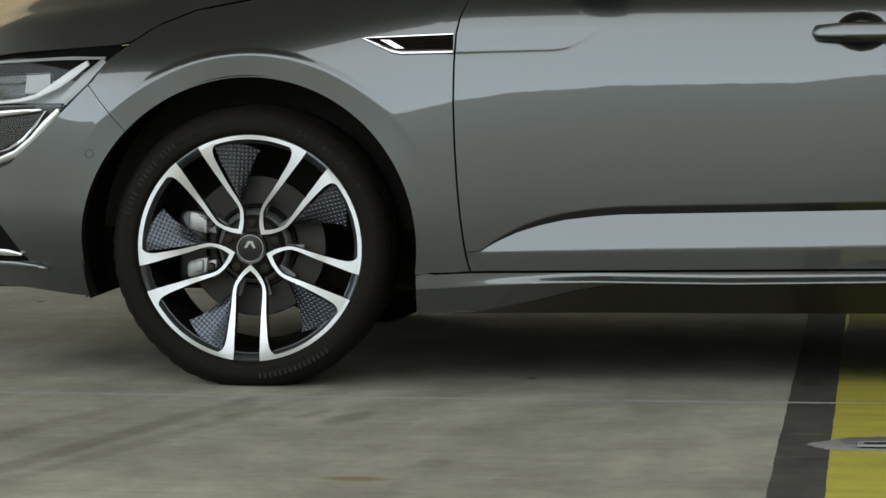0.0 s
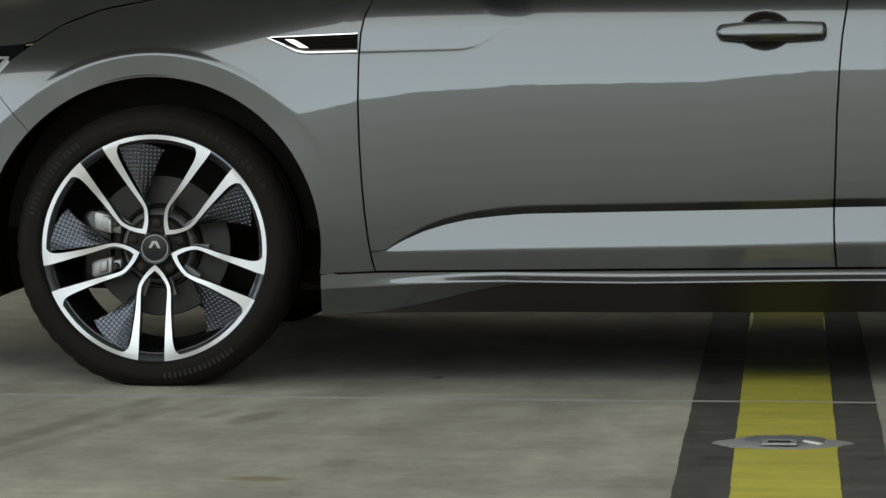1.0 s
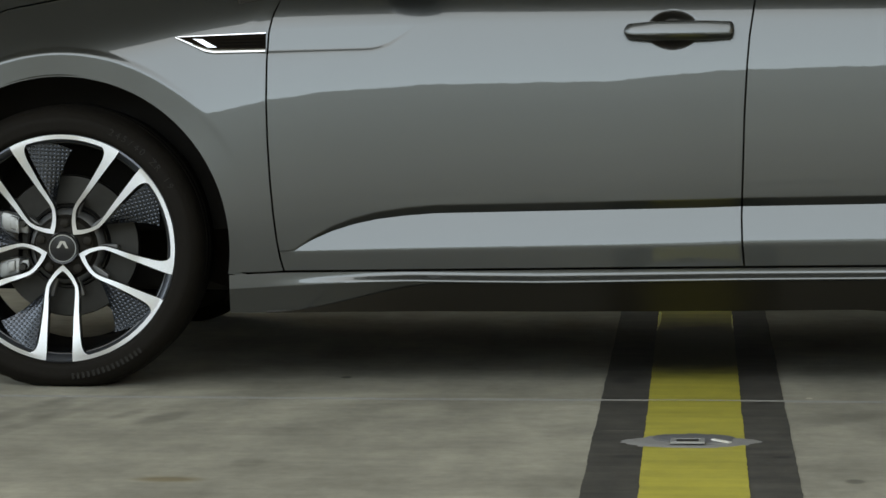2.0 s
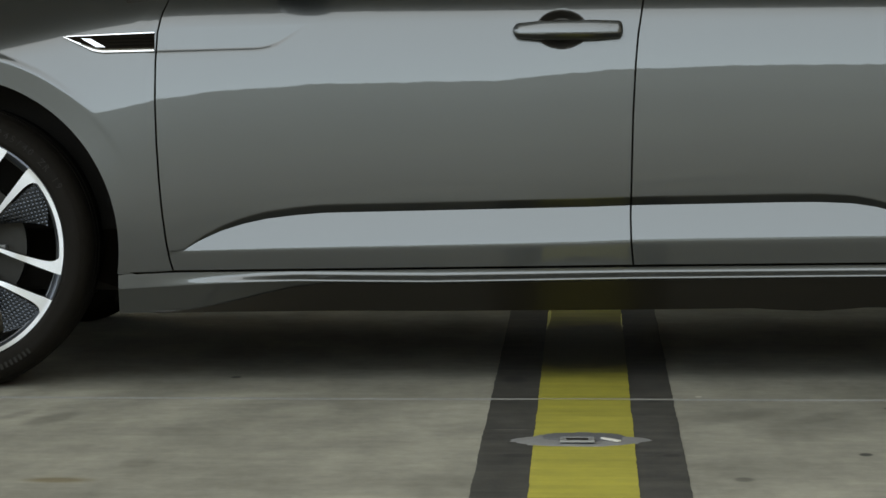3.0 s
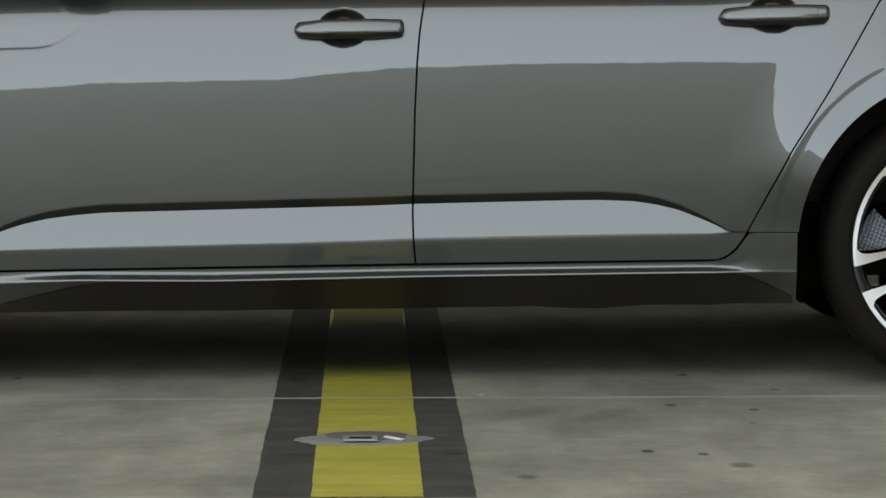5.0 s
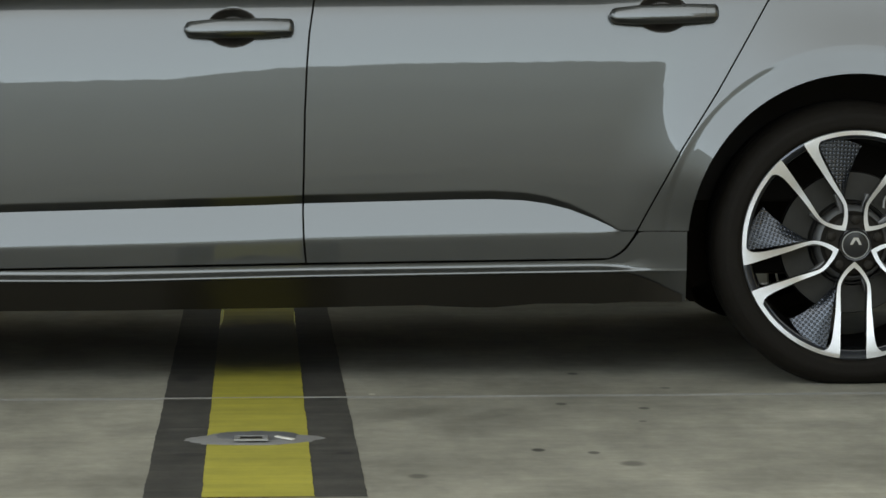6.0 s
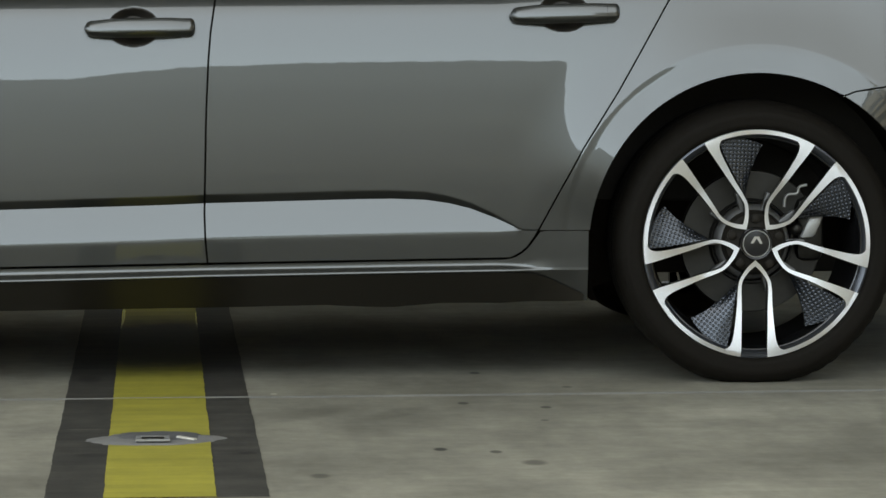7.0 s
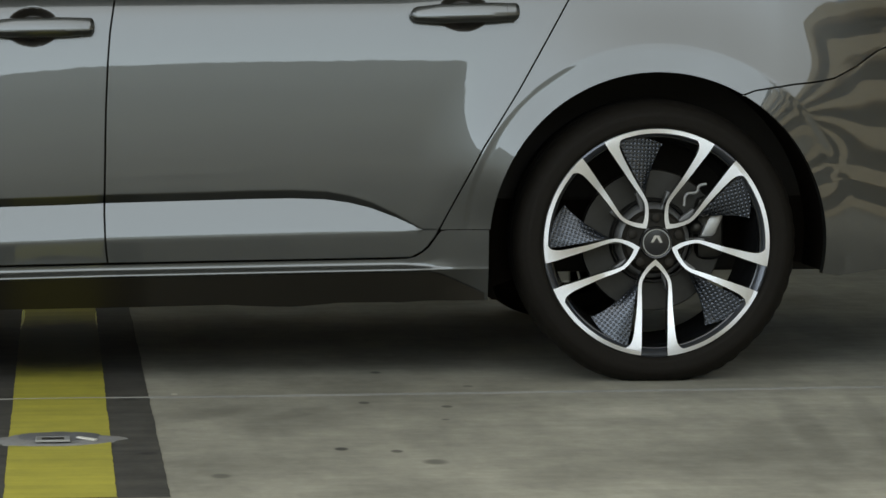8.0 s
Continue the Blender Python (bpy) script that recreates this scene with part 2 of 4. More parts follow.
def arch_place(c, a0, a1, nu, nv, inner, outer, power=1.35, level=None):
    def place(i, j):
        a = b = radians(a0 + (a1 - a0) * i / nu)
        ring = LIP_F if c[0] < 1 else LIP_R
        for _ in range(4 if level and i < 12 and c[0] > 1 else 1):
            ri, ro = inner(b), outer(b) or outer(a)
            # close rows on either side of the arch lip's crease
            wide = ro - ri
            b1 = min(max(ring - 0.011, ri + 0.1 * wide), ri + 0.5 * wide)
            b2 = min(max(ring + 0.011, b1 + 0.05 * wide), ri + 0.7 * wide)
            r = ri + (b1 - ri) * j / 7 if j <= 7 else b1 + (b2 - b1) * (j - 7) / 9 if j <= 16 else b2 + (ro - b2) * ((j - 16) / (nv - 16)) ** power
            if level and (c[0] > 1 or _ == 0):
                b = a + radians((level(r) - a0) * max(0.0, 1 - i / 12))
        return c[0] + r * math.cos(b), c[1] + r * math.sin(b)
    return place


car = tagged(new("car"), "dark grey metallic estate car parked on concrete beside a yellow line", "car")

# doors
def levels_door(h, creased):
    zt, zb = interp(h, TRIM_TOP), interp(h, TRIM_LOW)
    edge = zt - 0.19 * (zt - zb)
    low = interp(h, LOW_EDGE) + 0.002
    lev = [low, min(zb - 0.001, 0.4), zb + 0.001, edge - 0.002, edge + 0.002, zt - 0.002, zt + 0.003]
    if creased:
        c0, c1 = crease(h)
        k = ease((h - 0.815) / 0.15)
        c0, c1 = c0 + (0.769 - c0) * k, c1 + (0.867 - c1) * k
        return lev + [c0 - 0.011, c0 - 0.005, c0, max(c1, c0 + 0.002), 0.885, 0.945]
    return lev + [0.76, 0.89, 0.945]


def cols_near(n, a, b, m):
    """Columns over 0..1, denser between a and b."""
    out = [a * k / n for k in range(n)] + [a + (b - a) * k / m for k in range(m)]
    k2 = max(2, int(n * (1 - b) / max(a, 0.1)))
    return out + [b + (1 - b) * k / k2 for k in range(k2 + 1)]


front_counts, rear_counts = [5, 1, 7, 2, 3, 2, 22, 2, 2, 30, 8, 6], [5, 1, 7, 2, 3, 2, 22, 44, 6]
cols = cols_near(46, 0.775, 0.915, 50)
place, nv = door_place(SEAM_1, SEAM_2, cols, front_counts, lambda h: levels_door(h, True))
front_door = panel("front_door", place, len(cols) - 1, nv, car, PAINT, "front door with a pressed lower blade and shut gap")
cols = cols_near(46, 0.70, 0.86, 50)
place, nv = door_place(SEAM_2, SEAM_3, cols, rear_counts, lambda h: levels_door(h, False))
rear_door = panel("rear_door", place, len(cols) - 1, nv, car, PAINT, "rear door with a slanted rear edge")

# front wing
HL_EDGE = [(-0.4078, 0.6720), (-0.3777, 0.6921), (-0.3435, 0.7456), (-0.2951, 0.7829), (-0.2284, 0.8271), (-0.1425, 0.8621), (-0.0241, 0.8848), (0.2062, 0.9179), (0.5297, 0.9391)]
wing_line = HL_EDGE + [(x - 0.0022, z) for z, x in SEAM_1[::-1]][1:-1] + [(0.5094, 0.2689), (0.3751, 0.2659)]
wing_c = BOW_F
panel("front_wing", arch_place(wing_c, 136.6, -8.4, 150, 44, lambda a: ARCH_F, lambda a: ray_out(wing_c, a, wing_line, max) or 0.47, level=lambda r: 136.93 - 11.4 * (r - 0.399)), 150, 44, car, PAINT)

# rear quarter
BUMP_SEAM = [(2.9769, 0.6523), (3.0029, 0.6571), (3.0255, 0.6659), (3.1156, 0.6794), (3.1798, 0.6850), (3.2188, 0.6918), (3.2819, 0.7191), (3.3394, 0.7533), (3.5764, 0.8189), (4.4766, 0.8385)]
quarter_line = [(x + 0.0022, z) for z, x in SEAM_3[3:-1]] + [(2.6573, 0.9273), (4.4775, 0.9221)]
q_c = BOW_R
panel("rear_quarter", arch_place(q_c, 174.2, 21, 170, 44,
      lambda a: max(ARCH_R, (ray_out(q_c, a, [(x, z + 0.002) for x, z in BUMP_SEAM]) or 0) if a < radians(60) else 0),
      lambda a: ray_out(q_c, a, quarter_line, max), level=lambda r: 180 - math.degrees(math.asin((0.3548 - BOW_R[1]) / r))), 170, 44, car, PAINT)
bump_line = [(x, z - 0.002) for x, z in BUMP_SEAM] + [(4.3744, 0.8189), (4.3689, 0.2520), (3.3347, 0.2517), (3.1761, 0.2351)]
panel("rear_bumper", arch_place(q_c, 59.8, -11.5, 120, 50, lambda a: ARCH_R, lambda a: ray_out(q_c, a, bump_line, max) or 0.42, 1.4), 120, 50, car, PAINT)

# front bumper
lamp_low = [(-0.2990, 0.6005), (-0.3808, 0.6901), (-0.4916, 0.5852), (-0.5878, 0.5074), (-0.6961, 0.4679), (-1.3341, 0.4578)]
bump_f = lamp_low + [(-1.3355, 0.2098), (-0.5675, 0.2159), (-0.3945, 0.2031)]
panel("front_bumper", arch_place(wing_c, 137.2, 197.0, 110, 50, lambda a: ARCH_F, lambda a: ray_out(wing_c, a, bump_f, max) or 0.42, 1.4, level=lambda r: 137.15 - 11.4 * (min(r, 0.52) - 0.399)), 110, 50, car, PAINT)

# sill under the doors
SILL_RIDGE = [(0.388, 0.2283), (0.5, 0.2352), (0.6, 0.2411), (0.7, 0.2455), (0.8, 0.2482), (0.95, 0.2468), (1.1, 0.2461), (1.25, 0.2487), (1.55, 0.2543), (2.0, 0.2595), (2.15, 0.2609), (2.25, 0.2618), (2.34, 0.2626), (2.42, 0.2634)]
SILL_LOW = [(0.38, 0.1725), (0.528, 0.1745), (0.656, 0.1755), (0.91, 0.1740), (1.126, 0.1740), (1.298, 0.1755), (1.553, 0.1770), (1.824, 0.1810), (1.876, 0.1774), (1.93, 0.1752),
            (1.980, 0.1741), (2.051, 0.1797), (2.083, 0.1832), (2.200, 0.1829), (2.213, 0.1815), (2.41, 0.1914)]
SILL_TOP = [(0.3852, 0.2603), (0.5164, 0.2664), (1.5519, 0.2803), (2.2109, 0.2874), (2.2385, 0.2884), (2.2601, 0.2957), (2.2799, 0.3096), (2.2998, 0.3375), (2.3117, 0.3529), (2.4279, 0.3528)]


def sill_surface(h, z, proud=0.0):
    ridge = interp(h, SILL_RIDGE)
    top = interp(h, SILL_TOP)
    # a shelf: nearly upright under the door, then leaning out to a rounded ridge
    span = min(0.021, top - ridge, 0.021 - 0.012 * ease((h - 2.2) / 0.15))
    d = min(span, max(0.0, ridge + span - z))
    u = d / span
    shelf = span * (0.25 * min(u, 0.3) + 0.85 * min(max(u - 0.3, 0.0), 0.52) + 0.25 * max(u - 0.82, 0.0))
    keep = ease((h - 0.45) / 0.4) * ease((2.37 - h) / 0.14)
    out = span * 0.562 * keep
    base = skin(h, max(z, 0.27))
    tuck = 0.3 + 0.9 * ease((h - 0.5) / 0.45) * ease((2.42 - h) / 0.15)
    rise = shelf * keep if z > ridge else out - tuck * (ridge - z)
    return Vector((h, -(base + rise + proud), z))


def sill_place(i, j):
    h = 0.3879 + (2.4181 - 0.3879) * i / 150
    top, ridge, low = interp(h, SILL_TOP), interp(h, SILL_RIDGE), interp(h, SILL_LOW)
    ridge = min(ridge, top - 0.004)
    span = min(0.021, top - ridge, 0.021 - 0.012 * ease((h - 2.2) / 0.15))
    z = steps([low, ridge - 0.004, ridge - 0.0006, ridge + 0.0006, ridge + 0.18 * span, ridge + 0.7 * span, max(ridge + span, top - 0.0015), top + 0.0001], [7, 2, 1, 3, 4, 3, 1])[j]
    r = math.hypot(h - BOW_R[0], z - BOW_R[1])
    if r < ARCH_R:
        h = BOW_R[0] - math.sqrt(max(0.0, ARCH_R ** 2 - (z - BOW_R[1]) ** 2))
    return h, z


panel("sill", sill_place, 150, 21, car, PAINT, surface=sill_surface, fold=Vector((0, 0.004, 0.03)))



# dark sheet over the painted sill, in place of the shade it mirrors
def shade_sheet_place(i, j):
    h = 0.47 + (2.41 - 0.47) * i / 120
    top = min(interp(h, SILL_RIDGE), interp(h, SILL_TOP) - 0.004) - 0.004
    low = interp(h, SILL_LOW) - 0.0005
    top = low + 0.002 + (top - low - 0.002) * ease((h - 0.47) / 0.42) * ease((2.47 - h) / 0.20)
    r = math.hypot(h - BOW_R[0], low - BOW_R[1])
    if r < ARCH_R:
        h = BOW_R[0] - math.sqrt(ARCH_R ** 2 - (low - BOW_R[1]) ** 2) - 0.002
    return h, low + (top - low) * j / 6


panel("sill_shade_sheet", shade_sheet_place, 120, 6, car, SILL_SHADE, "dark satin sheet painted as the shade on the lower sill", proud=0.0025, skirt=0.004, surface=sill_surface, fold=Vector((0, 0.004, 0.03)))

# shell behind the panels, floor pan, wheel housings
W = 2 * MID
for name, x0, y0, z0, x1, y1, z1 in (
        ("floor_pan", 0.44, 0.10, 0.20, 2.34, W - 0.10, 0.30), ("under_tray", 0.44, 0.50, 0.150, 2.34, W - 0.45, 0.198), ("engine_tray", -0.70, 0.30, 0.20, 0.44, W - 0.30, 0.34),
        ("boot_tray", 2.34, 0.30, 0.23, 3.7, W - 0.30, 0.40), ("bulkhead", 0.40, 0.05, 0.30, 0.62, W - 0.05, 0.90),
        ("cross_member", 1.48, 0.05, 0.30, 1.60, W - 0.05, 0.90), ("rear_bulkhead", 2.18, 0.06, 0.30, 2.36, W - 0.06, 0.90),
        ("sill_beam", 0.62, 0.05, 0.245, 2.18, 0.10, 0.31), ("sill_beam", 0.62, W - 0.10, 0.245, 2.18, W - 0.05, 0.31),
        ("engine_block", -0.55, 0.28, 0.34, 0.40, W - 0.28, 0.74), ("boot_tub", 2.40, 0.28, 0.40, 3.60, W - 0.28, 0.86)):
    part(name, box(bmesh.new(), x0, y0, z0, x1, y1, z1, 0.008), BLACK, car, smooth=False)
for (c, cz), r, lo, hi in ((BOW_F, ARCH_F, -18, 198), (BOW_R, ARCH_R, -11, 200)):
    bm = bmesh.new()
    n = 40
    rows = []
    for y, rr in ((0.012, r + 0.004), (0.05, r + 0.012), (0.28, r + 0.012), (0.285, 0.05)):
        rows.append([bm.verts.new((c + rr * math.cos(a), y, cz + rr * math.sin(a)))
                     for a in (radians(lo + (hi - lo) * k / n) for k in range(n + 1))])
    for a, b in zip(rows, rows[1:]):
        for k in range(n):
            bm.faces.new((a[k], a[k + 1], b[k + 1], b[k]))
    ob = part("wheel_housing", bm, LINER, car)
    far_copy(ob, car)

# bonnet, greenhouse, roof
EDGE_Z = [(-1.3328, 0.7010), (-0.9146, 0.7364), (-0.5994, 0.7648), (-0.4384, 0.7765), (-0.2950, 0.7870), (-0.2284, 0.8312), (-0.1425, 0.8662), (-0.0241, 0.8888), (0.2062, 0.9219), (0.5714, 0.9480), (0.8137, 0.9664)]


def bonnet_point(i, j, nu, nv):
    h = -1.318 + 2.0 * i / nu
    z = interp(h, EDGE_Z)
    x, y, nx, ny = plan(h)
    o = skin(h, min(z, 0.95))
    x, y = x + nx * o, y + ny * o
    u = (j / nv) ** 2
    yy = y + (MID - y) * u
    high = interp(h, [(-1.318, 0.0), (-1.1, 0.055), (-0.85, 0.10), (-0.64, 0.152), (-0.5, 0.170), (-0.3, 0.190), (-0.1, 0.15), (0.2, 0.125), (0.6, 0.09)])
    crown = high * (0.45 * math.sin(min(1.0, (yy - y) / 0.12) * math.pi / 2) + 0.2 * ease((yy - y - 0.1) / 0.18) + 0.35 * math.sin(min(1.0, u * 1.2) * math.pi / 2))
    return Vector((x + 0.06 * u * ease((-0.9 - h) / 0.4), yy, z + crown))


bm = bmesh.new()
for side in (0, 1):
    g = [[bm.verts.new(bonnet_point(i, j, 60, 24)) for j in range(25)] for i in range(61)]
    for col in g:
        for v in col:
            if side:
                v.co.y = 2 * MID - v.co.y
    for i in range(60):
        for j in range(24):
            bm.faces.new((g[i][j], g[i + 1][j], g[i + 1][j + 1], g[i][j + 1]))
bmesh.ops.remove_doubles(bm, verts=bm.verts, dist=1e-4)
part("bonnet", bm, PAINT, car)


def seal_place(i, j):
    h = -1.3 + 0.99 * i / 50
    return h, 0.70 + (interp(h, EDGE_Z) - 0.001 - 0.70) * j / 4


panel("bonnet_seal", seal_place, 50, 4, car, mat("soft_rubber", (0.004, 0.004, 0.004), 0.9, Specular_IOR_Level=0.05), proud=-0.040, skirt=0.01, surface=lambda h, z, p: on_plan(h, z, p))


def loft(name, a, b, material, n=1, label=""):
    """A plate between two lists of points of equal length."""
    bm = bmesh.new()
    va = [[bm.verts.new(Vector(p).lerp(Vector(q), k / n)) for p, q in zip(a, b)] for k in range(n + 1)]
    for r, s in zip(va, va[1:]):
        for i in range(len(a) - 1):
            bm.faces.new((r[i], r[i + 1], s[i + 1], s[i]))
    bmesh.ops.solidify(bm, geom=bm.faces, thickness=0.012)
    return part(name, bm, material, car, label)


belt = [(0.70, 0.10, 0.965), (1.56, 0.09, 0.975), (2.55, 0.09, 0.985), (3.35, 0.12, 1.0)]
crown = [(1.35, 0.30, 1.40), (1.60, 0.28, 1.43), (2.55, 0.28, 1.42), (3.10, 0.32, 1.38)]
loft("shoulder_rail", [(0.48, 0.06, 0.945), (1.56, 0.06, 0.945), (2.6, 0.06, 0.945), (3.5, 0.14, 0.945)], belt, PAINT)
for k, name in enumerate(("front_window", "rear_window", "quarter_window")):
    ob = loft(name, belt[k:k + 2], crown[k:k + 2], GLASS_DARK, label="tinted side window")
    far_copy(ob, car)
far_copy(loft("belt_strip", [(p[0], p[1] - 0.012, p[2] - 0.006) for p in belt], [(p[0], p[1] - 0.012, p[2] + 0.012) for p in belt], CHROME), car)
loft("windscreen", [(0.68, 0.10, 0.965), (0.60, MID, 1.02), (0.68, 2 * MID - 0.10, 0.965)], [(1.35, 0.30, 1.40), (1.28, MID, 1.44), (1.35, 2 * MID - 0.30, 1.40)], GLASS_DARK)
loft("roof", crown, [(x, 2 * MID - y, z) for x, y, z in crown], PAINT, 1)
loft("tailgate", [(3.55, 0.14, 0.945), (3.85, MID, 0.95), (3.55, 2 * MID - 0.14, 0.945)], [(3.10, 0.32, 1.38), (3.2, MID, 1.40), (3.10, 2 * MID - 0.32, 1.38)], GLASS_DARK)
loft("luggage_cover", [(2.6, 0.06, 0.94), (3.5, 0.14, 0.94), (3.86, MID, 0.94)], [(2.6, 2 * MID - 0.06, 0.94), (3.5, 2 * MID - 0.14, 0.94), (3.87, MID + 0.01, 0.94)], PAINT)


# ---------------------------------------------------------------- wheels
PX = 0.000659
GROW = 1.0101
WIN = [(114, 366), (94, 360), (82, 348), (74, 324), (68, 280), (62, 220), (58, 150), (49, 118), (26, 83), (0, 58)]
SLOT = [(46, 376), (45, 362), (45, 345), (45, 318), (45, 280), (45, 220), (46, 150), (38, 122), (18, 95), (0, 79)]


def smoothed(line, n=5):
    """A Catmull-Rom curve through a line's points."""
    out = []
    for k in range(len(line) - 1):
        p0, p1, p2, p3 = (Vector(line[min(max(k + q, 0), len(line) - 1)]) for q in (-1, 0, 1, 2))
        for q in range(n):
            t = q / n
            out.append(0.5 * ((2 * p1) + (p2 - p0) * t + (2 * p0 - 5 * p1 + 4 * p2 - p3) * t * t + (3 * p1 - p0 - 3 * p2 + p3) * t ** 3))
    return [(v.x, v.y) for v in out] + [tuple(line[-1])]


WIN, SLOT = smoothed(WIN), smoothed(SLOT)


def face_depth(r):
    return 0.018 * ease((0.25 - r) / 0.2) - 0.005


def spoke_mesh():
    """Two machined arms that meet in a point at the hub, and the rim bow beside them."""
    bm = bmesh.new()

    def strip(a, b, back):
        va = [[bm.verts.new((x, face_depth(math.hypot(x, z)) + d, z)) for x, z in line] for line, d in ((a, 0), (b, 0), (b, back), (a, back))]
        n = len(a)
        for q in range(4):
            p, s = va[q], va[(q + 1) % 4]
            for i in range(n - 1):
                bm.faces.new((p[i], p[i + 1], s[i + 1], s[i])).material_index = 0 if q == 0 else 1
        for i in (0, n - 1):
            bm.faces.new([va[q][i] for q in range(4)]).material_index = 1
    for sgn in (1, -1):
        strip([(sgn * x * PX, -z * PX) for x, z in WIN], [(sgn * x * PX, -z * PX) for x, z in SLOT], 0.034)
    a = [radians(-90 + 6.9 + 58.2 * k / 24) for k in range(25)]
    strip([(0.2485 * math.cos(t), 0.2485 * math.sin(t)) for t in a], [(0.2580 * math.cos(t), 0.2580 * math.sin(t)) for t in a], 0.02)
    bmesh.ops.remove_doubles(bm, verts=bm.verts, dist=1e-6)
    return mesh_of("spoke", bm, [ALLOY, GLOSS], smooth=False)


WEDGE = mat("dimpled_insert", (0.075, 0.083, 0.098), 0.26, 0.8, 0.3)
nt = WEDGE.node_tree
vor, bp, tc = nt.nodes.new("ShaderNodeTexVoronoi"), nt.nodes.new("ShaderNodeBump"), nt.nodes.new("ShaderNodeTexCoord")
vor.inputs["Scale"].default_value, vor.inputs["Randomness"].default_value = 112, 0.0
bp.inputs["Strength"].default_value, bp.inputs["Distance"].default_value = 0.7, 0.003
vor.voronoi_dimensions = "2D"
sep, com = nt.nodes.new("ShaderNodeSeparateXYZ"), nt.nodes.new("ShaderNodeCombineXYZ")
nt.links.new(tc.outputs["Object"], sep.inputs[0]), nt.links.new(sep.outputs["X"], com.inputs["X"]), nt.links.new(sep.outputs["Z"], com.inputs["Y"])
turned, pit = nt.nodes.new("ShaderNodeVectorRotate"), nt.nodes.new("ShaderNodeMapRange")
turned.rotation_type = "Z_AXIS"
turned.inputs["Angle"].default_value = radians(38)
pit.interpolation_type = "SMOOTHSTEP"
pit.inputs["From Min"].default_value, pit.inputs["From Max"].default_value = 0.05, 0.45
nt.links.new(com.outputs[0], turned.inputs["Vector"]), nt.links.new(turned.outputs[0], vor.inputs["Vector"])
nt.links.new(vor.outputs["Distance"], pit.inputs["Value"]), nt.links.new(pit.outputs[0], bp.inputs["Height"])
nt.links.new(bp.outputs["Normal"], nt.nodes["Principled BSDF"].inputs["Normal"])


def wedge_mesh():
    """A dished fin from an arm's edge out to its free edge."""
    bm = bmesh.new()
    arm = smoothed([(30, 72), (34, 100), (37, 125), (40, 150), (44, 170), (47, 181)], 4)
    free = smoothed([(31, 74), (49, 92), (67, 108), (84, 120), (98, 128), (108, 132)], 4)
    n, grid, back = 8, [], []
    for k, (p, q) in enumerate(zip(arm, free)):
        u = k / (len(arm) - 1)
        row, low = [], []
        for v in (c / n for c in range(n + 1)):
            swell = 1 + 0.05 * math.sin(math.pi * v) * u ** 3
            x, z = (p[0] + (q[0] - p[0]) * v) * swell, (p[1] + (q[1] - p[1]) * v) * swell
            d = 0.009 + 0.020 * v ** 1.6 + 0.006 * (1 - u)
            row.append(bm.verts.new((-x * 0.001309, d, -z * 0.001309)))
            low.append(bm.verts.new((-x * 0.001309, d + 0.014, -z * 0.001309)))
        grid.append(row), back.append(low)
    for k in range(len(arm) - 1):
        for c in range(n):
            bm.faces.new((grid[k][c], grid[k + 1][c], grid[k + 1][c + 1], grid[k][c + 1]))
        for c in (0, n):
            bm.faces.new((grid[k][c], back[k][c], back[k + 1][c], grid[k + 1][c]))
    for c in range(n):
        bm.faces.new((grid[-1][c], back[-1][c], back[-1][c + 1], grid[-1][c + 1]))
    return mesh_of("dimpled_insert", bm, WEDGE, angle=35)


def child(name, data, parent, m=None, label=""):
    ob = new(name, data)
    ob.parent = parent
    if m:
        ob.matrix_basis = m
    return tagged(ob, label)


